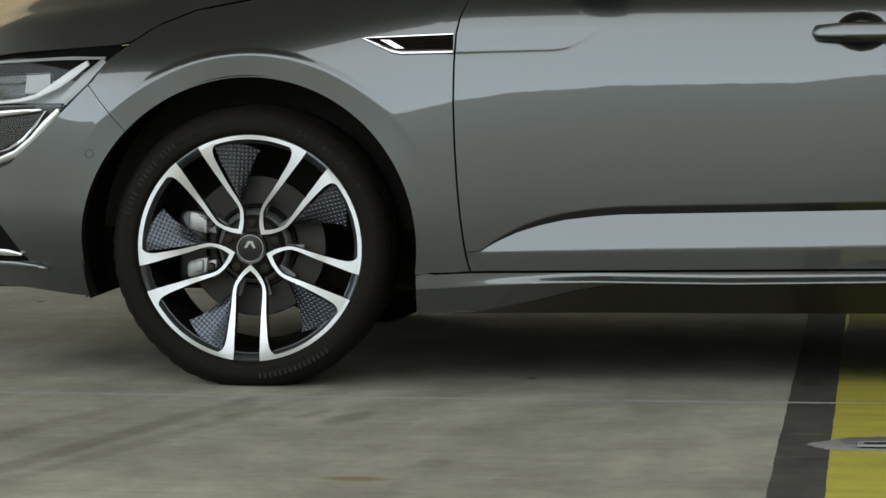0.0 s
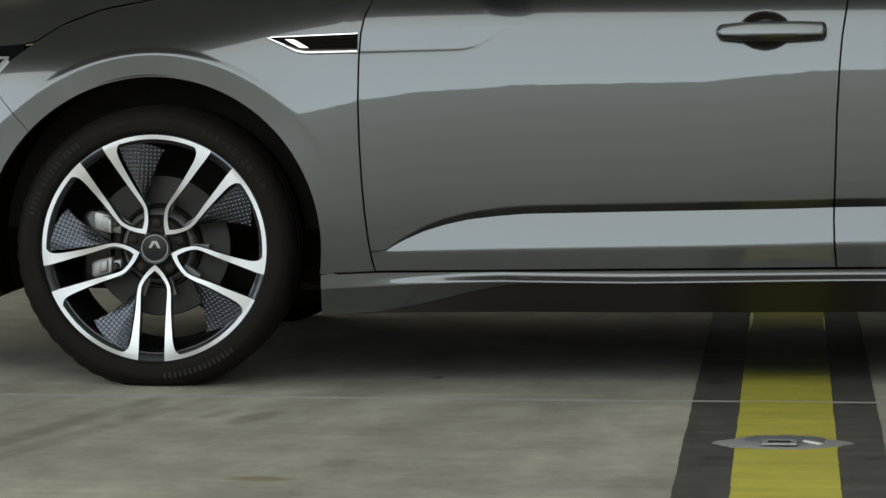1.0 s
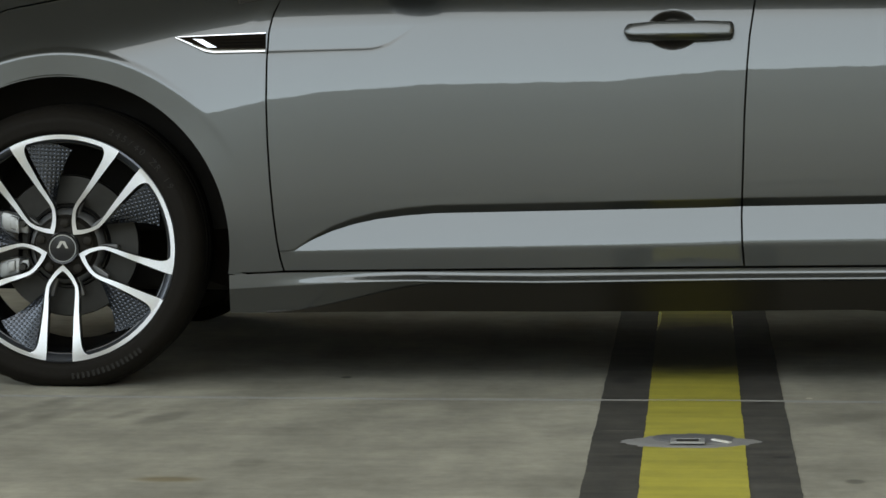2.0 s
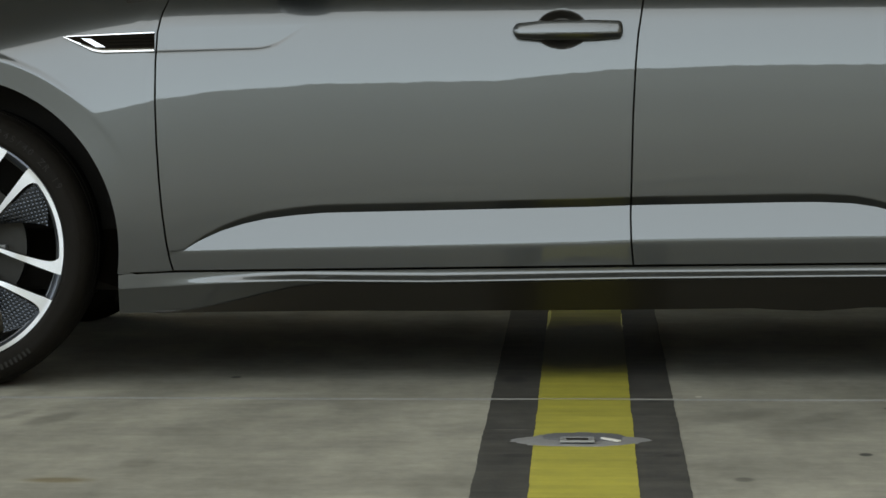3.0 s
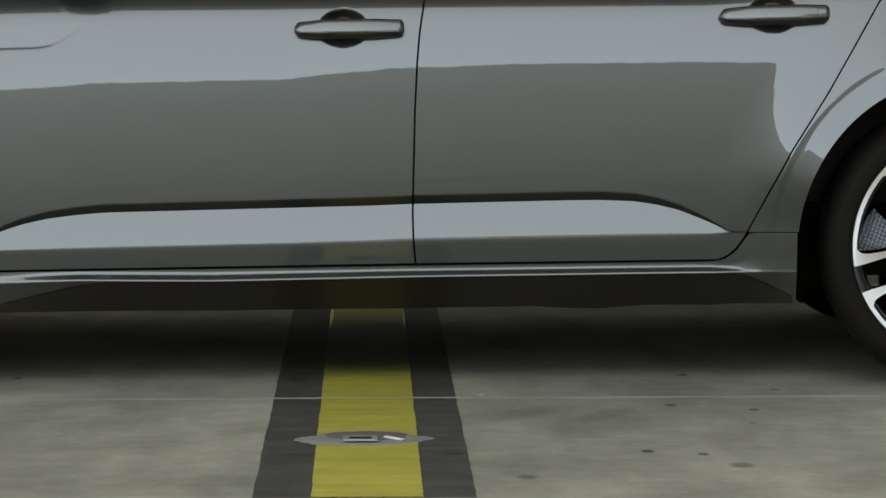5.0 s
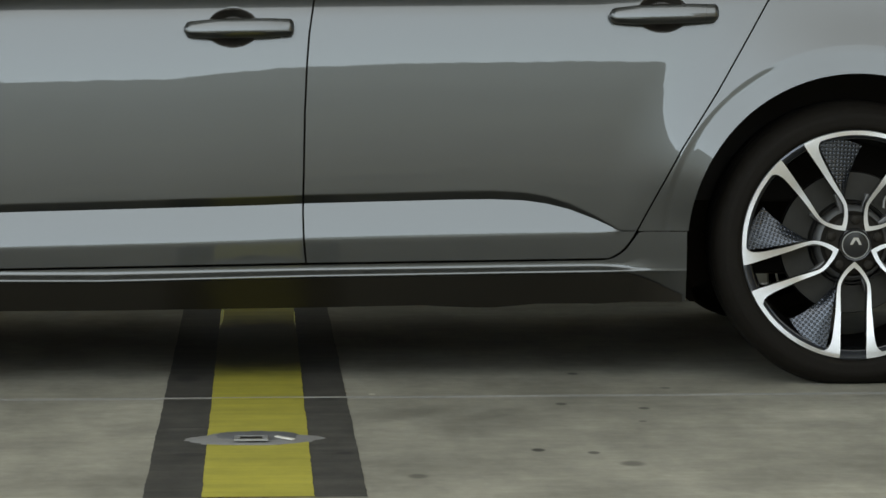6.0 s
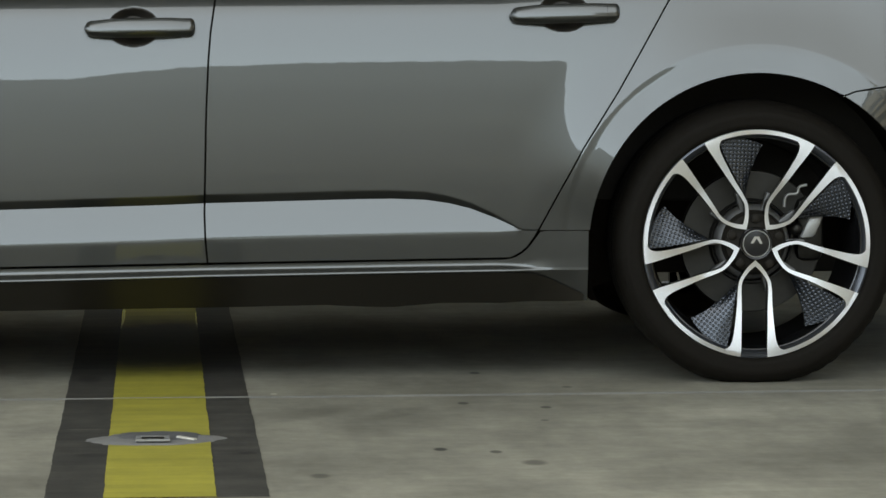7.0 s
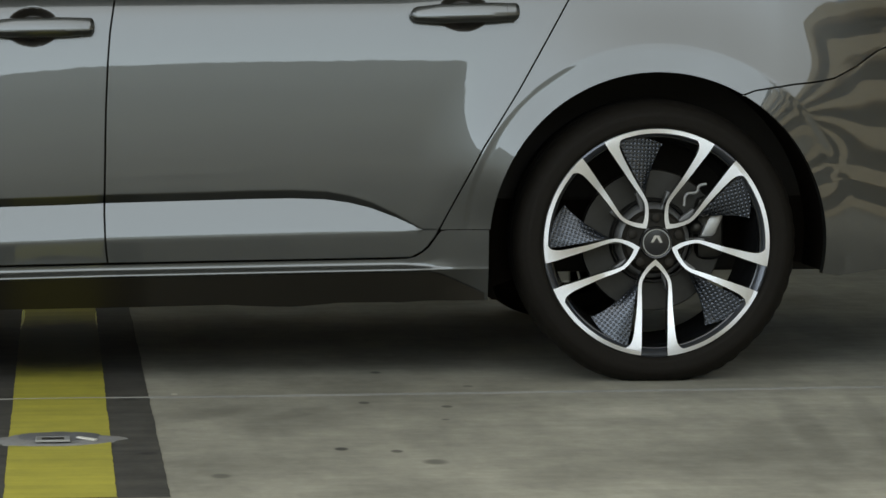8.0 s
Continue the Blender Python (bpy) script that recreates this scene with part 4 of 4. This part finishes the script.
rows = [[bm.verts.new(on_skin(-0.3707 + r * math.cos(a), 0.5345 + r * math.sin(a), p)) for a in (2 * math.pi * k / 28 for k in range(28))]
        for r, p in ((0.0106, -0.001), (0.0104, 0.0006), (0.0092, 0.0006), (0.0090, -0.001))]
for a, b in zip(rows, rows[1:]):
    for k in range(28):
        bm.faces.new((a[k], a[(k + 1) % 28], b[(k + 1) % 28], b[k]))
part("parking_sensor", bm, BLACK, front_bumper)

# door mirror
bm = bmesh.new()
bmesh.ops.create_uvsphere(bm, u_segments=32, v_segments=16, radius=1, matrix=pose(0.80, -0.10, 1.035) @ Matrix.Diagonal((0.075, 0.115, 0.075, 1)))
for v in bm.verts:
    v.co.x = min(v.co.x, 0.85)
mirror = part("door_mirror", bm, PAINT, car, "grey door mirror")
part("mirror_foot", box(bmesh.new(), 0.74, -0.03, 0.935, 0.83, 0.09, 0.985, 0.015), GLOSS, mirror)
far_copy(mirror, car)

# ---------------------------------------------------------------- ground
bm = bmesh.new()
box(bm, -400, -400, -0.5, 400, 400, 0)
ground = tagged(part("ground", bm, CONCRETE, smooth=False), "worn grey concrete parking floor with stains", "ground", kind="structure")


def band(name, x0, x1, z, material, label):
    lean = -0.009
    bm = bmesh.new()
    n = 260
    rows = []
    for k in range(n + 1):
        y = -1.75 + 7.75 * k / n
        w0, w1 = (0.0022 * noise.noise((x * 9, y * 4, 1)) + 0.0022 * noise.noise((x * 9, y * 31, 2)) for x in (x0, x1))
        rows.append([bm.verts.new((x + lean * y, y, q)) for x, q in ((x0 + w0, -0.01), (x0 + w0, z), (x1 + w1, z), (x1 + w1, -0.01))])
    for a, b in zip(rows, rows[1:]):
        for q in range(3):
            bm.faces.new((a[q], a[q + 1], b[q + 1], b[q]))
    return tagged(part(name, bm, material, smooth=False), label, "marking", kind="structure")


band("dark_band", 1.239, 1.642, 0.001, DARKBAND, "dark worn painted band on the concrete")
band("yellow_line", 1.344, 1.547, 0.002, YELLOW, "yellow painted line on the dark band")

bm = bmesh.new()
rows = []
for k in range(121):
    x = -3.0 + 9.0 * k / 120
    y = -0.1900 + -0.0109 * x +0.0049 * x * x + 0.004 * noise.noise((x * 3, 0, 5))
    wide = 0.0012 + 0.002 * noise.noise((x * 7, 3, 1))
    top = 0.003
    rows.append([bm.verts.new((x, y - wide, top)), bm.verts.new((x, y + wide, top)), bm.verts.new((x, y + wide + 0.012, 0.0)), bm.verts.new((x, y - wide - 0.012, 0.0))])
for a, b in zip(rows, rows[1:]):
    for q in range(4):
        bm.faces.new((a[q], a[(q + 1) % 4], b[(q + 1) % 4], b[q]))
JOINT = mat("joint_filler", (0.25, 0.242, 0.22), 0.8, grain=0.2, scale=60, stain=0.4)
tagged(part("floor_joint", bm, JOINT, smooth=False), "thin pale sealed joint across the concrete floor", "joint", kind="structure")


def mound(name, cx, cy, rx, ry, height, base, material, power, seed, parent=None):
    """A low uneven pat of filler on the floor."""
    bm = bmesh.new()
    top = bm.verts.new((cx, cy, base + height))
    rings = []
    for q in range(1, 8):
        u = q / 7
        row = []
        for k in range(48):
            a = 2 * math.pi * k / 48
            ca, sa = math.cos(a), math.sin(a)
            rr = 1 + 0.16 * noise.noise((ca * 1.7, sa * 1.7, seed)) + 0.09 * noise.noise((ca * 6, sa * 6, seed + 5))
            px, py = rx * math.copysign(abs(ca) ** 1.0, ca), ry * math.copysign(abs(sa) ** power, sa)
            z = base + height * (1 - u ** 3) - (0.004 if q == 7 else 0) + 0.0015 * noise.noise((ca * u * 5, sa * u * 5, seed + 3)) * (1 - u)
            row.append(bm.verts.new((cx + px * u * rr, cy + py * u * rr, z)))
        rings.append(row)
    for k in range(48):
        bm.faces.new((top, rings[0][k], rings[0][(k + 1) % 48]))
    for a, b in zip(rings, rings[1:]):
        for k in range(48):
            bm.faces.new((a[k], b[k], b[(k + 1) % 48], a[(k + 1) % 48]))
    return part(name, bm, material, parent)


FILL_PALE = mat("pale_filler", (0.24, 0.235, 0.225), 0.7, grain=0.15, scale=80, stain=0.3, bump=0.4, bump_scale=150)
FILL_GREY = mat("grey_filler", (0.13, 0.13, 0.133), 0.5, grain=0.2, scale=90, stain=0.3, bump=0.5, bump_scale=120)
fill = tagged(mound("filler_patch", 1.445, -0.931, 0.143, 0.100, 0.0045, 0.003, FILL_PALE, 1.25, 2), "grey filler patch with a cut-off steel socket on the yellow line", "patch")
mound("grey_top", 1.451, -0.911, 0.090, 0.085, 0.004, 0.007, FILL_GREY, 1.1, 7, fill)
bm = bmesh.new()
outer = [(-0.033, -0.03), (0.033, -0.03), (0.033, 0.03), (-0.033, 0.03)]
va = [[bm.verts.new((1.441 + x * q, -0.981 + y * q, z)) for x, y in outer] for q, z in ((1.06, 0.009), (1.0, 0.0128), (0.78, 0.0128), (0.72, 0.0112))]
for a, b in zip(va, va[1:]):
    for k in range(4):
        bm.faces.new((a[k], a[(k + 1) % 4], b[(k + 1) % 4], b[k]))
bm.faces.new(va[-1])
bmesh.ops.bevel(bm, geom=[e for e in bm.edges if abs(e.verts[0].co.z - e.verts[1].co.z) > 0.005], offset=0.003, segments=2, affect="EDGES", profile=0.5)
part("steel_socket", bm, mat("dull_steel", (0.26, 0.26, 0.25), 0.7, 0.2, grain=0.2, scale=80), fill, "cut-off square steel socket")
# thin dark plate laid in as the shade of the socket's hollow
part("socket_shade", box(bmesh.new(), 1.419, -1.002, 0.0110, 1.463, -0.960, 0.0118), BLACK, fill, "dark plate that paints the shade inside the socket", smooth=False)
bm = bmesh.new()
box(bm, -0.022, -0.006, 0, 0.022, 0.006, 0.004, 0.0015)
chip = part("pale_chip", bm, mat("pale_chip", (0.6, 0.58, 0.52), 0.7, grain=0.2, scale=100), fill)
chip.matrix_basis = pose(1.508, -0.966, 0.007, 0, 4, -35)

# concrete: wheel tracks, stains and spots with shapes of their own
nt = CONCRETE.node_tree
bsdf = nt.nodes["Principled BSDF"]
source = bsdf.inputs["Base Color"].links[0].from_socket
pos = nt.nodes.new("ShaderNodeNewGeometry").outputs["Position"]
wob = nt.nodes.new("ShaderNodeTexNoise")
wob.inputs["Scale"].default_value, wob.inputs["Detail"].default_value = 5.0, 6
nt.links.new(pos, wob.inputs["Vector"])


def stain(cx, cy, rx, ry, dark, turn=0.0, soft=0.6, wobble=0.5, tint=(1, 1, 1)):
    """Multiplies the floor's colour inside a ragged ellipse."""
    global source
    sub, rot, div, ln = (nt.nodes.new("ShaderNodeVectorMath") for _ in range(4))
    sub.operation, div.operation, ln.operation = "SUBTRACT", "DIVIDE", "LENGTH"
    rot = nt.nodes.new("ShaderNodeVectorRotate")
    rot.rotation_type = "Z_AXIS"
    sub.inputs[1].default_value, div.inputs[1].default_value = (cx, cy, 0), (rx, ry, 1)
    rot.inputs["Angle"].default_value = radians(turn)
    nt.links.new(pos, sub.inputs[0]), nt.links.new(sub.outputs[0], rot.inputs["Vector"])
    nt.links.new(rot.outputs[0], div.inputs[0]), nt.links.new(div.outputs[0], ln.inputs[0])
    add, rng, mix = nt.nodes.new("ShaderNodeMath"), nt.nodes.new("ShaderNodeMapRange"), nt.nodes.new("ShaderNodeMix")
    add.operation = "MULTIPLY_ADD"
    nt.links.new(wob.outputs["Fac"], add.inputs[0])
    add.inputs[1].default_value = wobble
    nt.links.new(ln.outputs["Value"], add.inputs[2])
    rng.interpolation_type = "SMOOTHSTEP"
    rng.inputs["From Min"].default_value, rng.inputs["From Max"].default_value = 1 + wobble / 2 - soft, 1 + wobble / 2
    rng.inputs["To Min"].default_value, rng.inputs["To Max"].default_value = 1, 0
    nt.links.new(add.outputs[0], rng.inputs["Value"])
    mix.data_type, mix.blend_type = "RGBA", "MULTIPLY"
    nt.links.new(rng.outputs[0], mix.inputs["Factor"]), nt.links.new(source, mix.inputs["A"])
    mix.inputs["B"].default_value = (dark * tint[0], dark * tint[1], dark * tint[2], 1)
    source = mix.outputs["Result"]


def mottle(tree, colour, scale, stretch, low, high):
    """Multiplies a colour by a soft cloud and returns the product."""
    mp, nz, rng, mix = tree.nodes.new("ShaderNodeMapping"), tree.nodes.new("ShaderNodeTexNoise"), tree.nodes.new("ShaderNodeMapRange"), tree.nodes.new("ShaderNodeMix")
    mp.inputs["Scale"].default_value = (scale, scale * stretch, scale)
    mp.inputs["Rotation"].default_value = (0, 0, 0.06 * stretch)
    nz.inputs["Scale"].default_value, nz.inputs["Detail"].default_value, nz.inputs["Roughness"].default_value = 1.0, 8, 0.62
    rng.inputs["From Min"].default_value, rng.inputs["From Max"].default_value = 0.3, 0.7
    rng.inputs["To Min"].default_value, rng.inputs["To Max"].default_value = low, high
    at = tree.nodes.new("ShaderNodeNewGeometry").outputs["Position"]
    tree.links.new(at, mp.inputs["Vector"]), tree.links.new(mp.outputs[0], nz.inputs["Vector"]), tree.links.new(nz.outputs["Fac"], rng.inputs["Value"])
    mix.data_type, mix.blend_type = "RGBA", "MULTIPLY"
    mix.inputs["Factor"].default_value = 1
    tree.links.new(colour, mix.inputs["A"]), tree.links.new(rng.outputs[0], mix.inputs["B"])
    return mix.outputs["Result"]


for m, clouds in ((DARKBAND, ((2.0, 8.0, 0.7, 1.45), (14.0, 0.5, 0.75, 1.25))), (YELLOW, ((2.0, 9.0, 0.84, 1.12), (18.0, 0.5, 0.9, 1.08)))):
    socket = m.node_tree.nodes["Principled BSDF"].inputs["Base Color"]
    tone = socket.links[0].from_socket
    for cloud in clouds:
        tone = mottle(m.node_tree, tone, *cloud)
    m.node_tree.links.new(tone, socket)
source = mottle(nt, source, 1.1, 1.0, 0.68, 1.30)
source = mottle(nt, source, 5.0, 0.35, 0.78, 1.22)
source = mottle(nt, source, 3.0, 6.0, 0.92, 1.08)
source = mottle(nt, source, 22.0, 0.8, 0.90, 1.10)
for x, y, rx, ry, dark, turn in (
        (-0.138, -1.077, 0.045, 1.4, 0.72, 12), (-0.012, -0.967, 0.04, 1.2, 0.80, 13), (-0.362, -1.074, 0.05, 1.3, 0.80, 13), (0.050, -0.412, 0.05, 0.28, 0.72, -1),
        (0.321, -0.571, 0.055, 0.16, 0.62, 15), (0.236, -0.503, 0.03, 0.14, 0.75, 15), (2.981, -0.933, 0.05, 0.9, 0.80, 5), (3.140, -0.818, 0.04, 0.9, 0.84, 7),
        (3.301, -0.920, 0.05, 0.9, 0.84, 7), (1.781, -0.481, 0.07, 0.22, 0.82, 28), (0.601, -1.285, 0.05, 0.10, 0.78, 3), (-0.619, 0.376, 0.3, 0.5, 0.85, 3)):
    stain(x, y, rx, ry, dark, turn)
stain(0.478, -1.529, 0.085, 0.045, 0.62, 0, 0.7, 0.6, (1.1, 0.95, 0.7))
stain(2.765, -0.561, 0.35, 0.18, 1.15, 0, 0.9, 0.9)
for x, y in ((2.109, -0.341), (2.282, -0.430), (2.113, -1.162), (2.007, -1.118), (0.628, 0.244), (2.181, 0.266), (-1.012, 2.147)):
    stain(x, y, 0.016, 0.030, 0.32, 0, 0.5, 0.3)
for x, y, r in ((2.257, -0.661, 0.012), (2.367, -0.043, 0.016), (2.007, -1.114, 0.018), (1.757, -1.482, 0.025), (2.174, -1.328, 0.03)):
    stain(x, y, r, 1.6 * r, 0.5, 0, 0.6, 0.4)
stain(1.95, -0.52, 0.055, 0.17, 0.80, 28, 0.5, 0.4)
stain(1.701, -0.128, 0.010, 0.02, 1.6, 0, 0.4, 0.3)
nt.links.new(source, bsdf.inputs["Base Color"])

# the yellow is worn to the dark band where cars stand; the car's shade is painted in too
nt = YELLOW.node_tree
source = nt.nodes["Principled BSDF"].inputs["Base Color"].links[0].from_socket
pos = nt.nodes.new("ShaderNodeNewGeometry").outputs["Position"]
wob = nt.nodes.new("ShaderNodeTexNoise")
wob.inputs["Scale"].default_value, wob.inputs["Detail"].default_value = 9.0, 6
nt.links.new(pos, wob.inputs["Vector"])
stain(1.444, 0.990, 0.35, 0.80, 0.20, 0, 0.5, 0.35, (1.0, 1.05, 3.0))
stain(1.330, 1.70, 0.008, 0.35, 3.5, 0, 0.4, 0.5, (1.0, 1.1, 2.2))
stain(1.536, 1.70, 0.009, 0.35, 4.0, 0, 0.4, 0.5, (1.0, 1.1, 2.2))
nt.links.new(source, nt.nodes["Principled BSDF"].inputs["Base Color"])

# scuffs on the dark band
nt = DARKBAND.node_tree
source = nt.nodes["Principled BSDF"].inputs["Base Color"].links[0].from_socket
pos = nt.nodes.new("ShaderNodeNewGeometry").outputs["Position"]
wob = nt.nodes.new("ShaderNodeTexNoise")
wob.inputs["Scale"].default_value, wob.inputs["Detail"].default_value = 14.0, 6
nt.links.new(pos, wob.inputs["Vector"])
stain(1.30, -0.745, 0.060, 0.010, 2.2, 0, 0.5, 0.3)
stain(1.29, -0.60, 0.055, 0.05, 1.5, 0, 0.9, 0.8)
for x, y, rx, ry in ((1.327, -1.153, 0.05, 0.04), (1.628, -1.147, 0.026, 0.03), (1.60, -0.2, 0.03, 0.06), (1.28, 0.2, 0.04, 0.10)):
    stain(x, y, rx, ry, 0.45, 0, 0.6, 0.5)
nt.links.new(source, nt.nodes["Principled BSDF"].inputs["Base Color"])

# ---------------------------------------------------------------- surroundings
DECK = mat("deck_concrete", (0.46, 0.455, 0.44), 0.85, grain=0.1, scale=6, stain=0.2)
# deck out of view; the cove and extent are made up to shape the light
bm = bmesh.new()
under = [(5.6, 2.9)] + [(-0.2 - 2.85 * k / 12, 2.9 + 0.75 * (k / 12) ** 2) for k in range(13)]
rows = [[bm.verts.new((x, y, z)) for y, z in under + [(-3.05, 3.75), (5.6, 3.75)]] for x in (-4.5, 9.5)]
n = len(rows[0])
for k in range(n):
    bm.faces.new((rows[0][k], rows[0][(k + 1) % n], rows[1][(k + 1) % n], rows[1][k]))
bm.faces.new(rows[0]), bm.faces.new(rows[1][::-1])
tagged(part("ceiling", bm, DECK), "unseen plain concrete deck over the parking bay, coved edge added to soften its reflection", "ceiling", kind="structure")
bm = bmesh.new()
box(bm, -45, 14, 0, -1.2, 30, 9)
tagged(part("far_building", bm, mat("tan_plaster", (0.46, 0.34, 0.21), 0.8, grain=0.1, scale=2, stain=0.2), smooth=False), "plain beige plaster building far behind the car", "building")
# unseen walls, added to hold back light from behind the car
for name, x0, y0, x1, y1 in (("wall_back", -0.9, 6, 9.5, 6.3), ("wall_back_left", -16, 6, -4.6, 6.3)):
    tagged(part(name, box(bmesh.new(), x0, y0, 0, x1, y1, 5.0 if name.startswith("wall_back") else 2.9), DECK, smooth=False), "unseen plain concrete wall, added to block light from behind the car", "wall", kind="structure")
# unseen ring, added to keep low sky light off the floor and flank
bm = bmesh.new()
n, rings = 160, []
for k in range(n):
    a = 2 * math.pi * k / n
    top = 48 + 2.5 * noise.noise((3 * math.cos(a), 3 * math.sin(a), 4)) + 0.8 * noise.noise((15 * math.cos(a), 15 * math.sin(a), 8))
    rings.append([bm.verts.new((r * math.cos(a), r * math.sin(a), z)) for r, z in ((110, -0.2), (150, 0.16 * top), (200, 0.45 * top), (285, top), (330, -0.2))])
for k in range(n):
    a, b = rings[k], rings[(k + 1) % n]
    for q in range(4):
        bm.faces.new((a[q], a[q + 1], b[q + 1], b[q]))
tagged(part("backdrop", bm, HORIZON_SCREEN), "unseen grey-green rise, added all round the horizon to block low sky light", "backdrop", kind="structure")
park = tagged(new("parking_building"), "beige parking building, its open storeys painted dark for shade", "building")
park.matrix_world = pose(14, -42, 0, 0, 0, 50)
# core and pillars carry the shade of the open storeys in their colour
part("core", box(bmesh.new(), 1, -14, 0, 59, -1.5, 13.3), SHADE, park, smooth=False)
for k in range(6):
    part("parapet", box(bmesh.new(), 0, -15, max(0.0, 2.7 * k - 0.3), 60, 0, 2.7 * k + 0.85, 0.05), PLASTER, park, smooth=False)
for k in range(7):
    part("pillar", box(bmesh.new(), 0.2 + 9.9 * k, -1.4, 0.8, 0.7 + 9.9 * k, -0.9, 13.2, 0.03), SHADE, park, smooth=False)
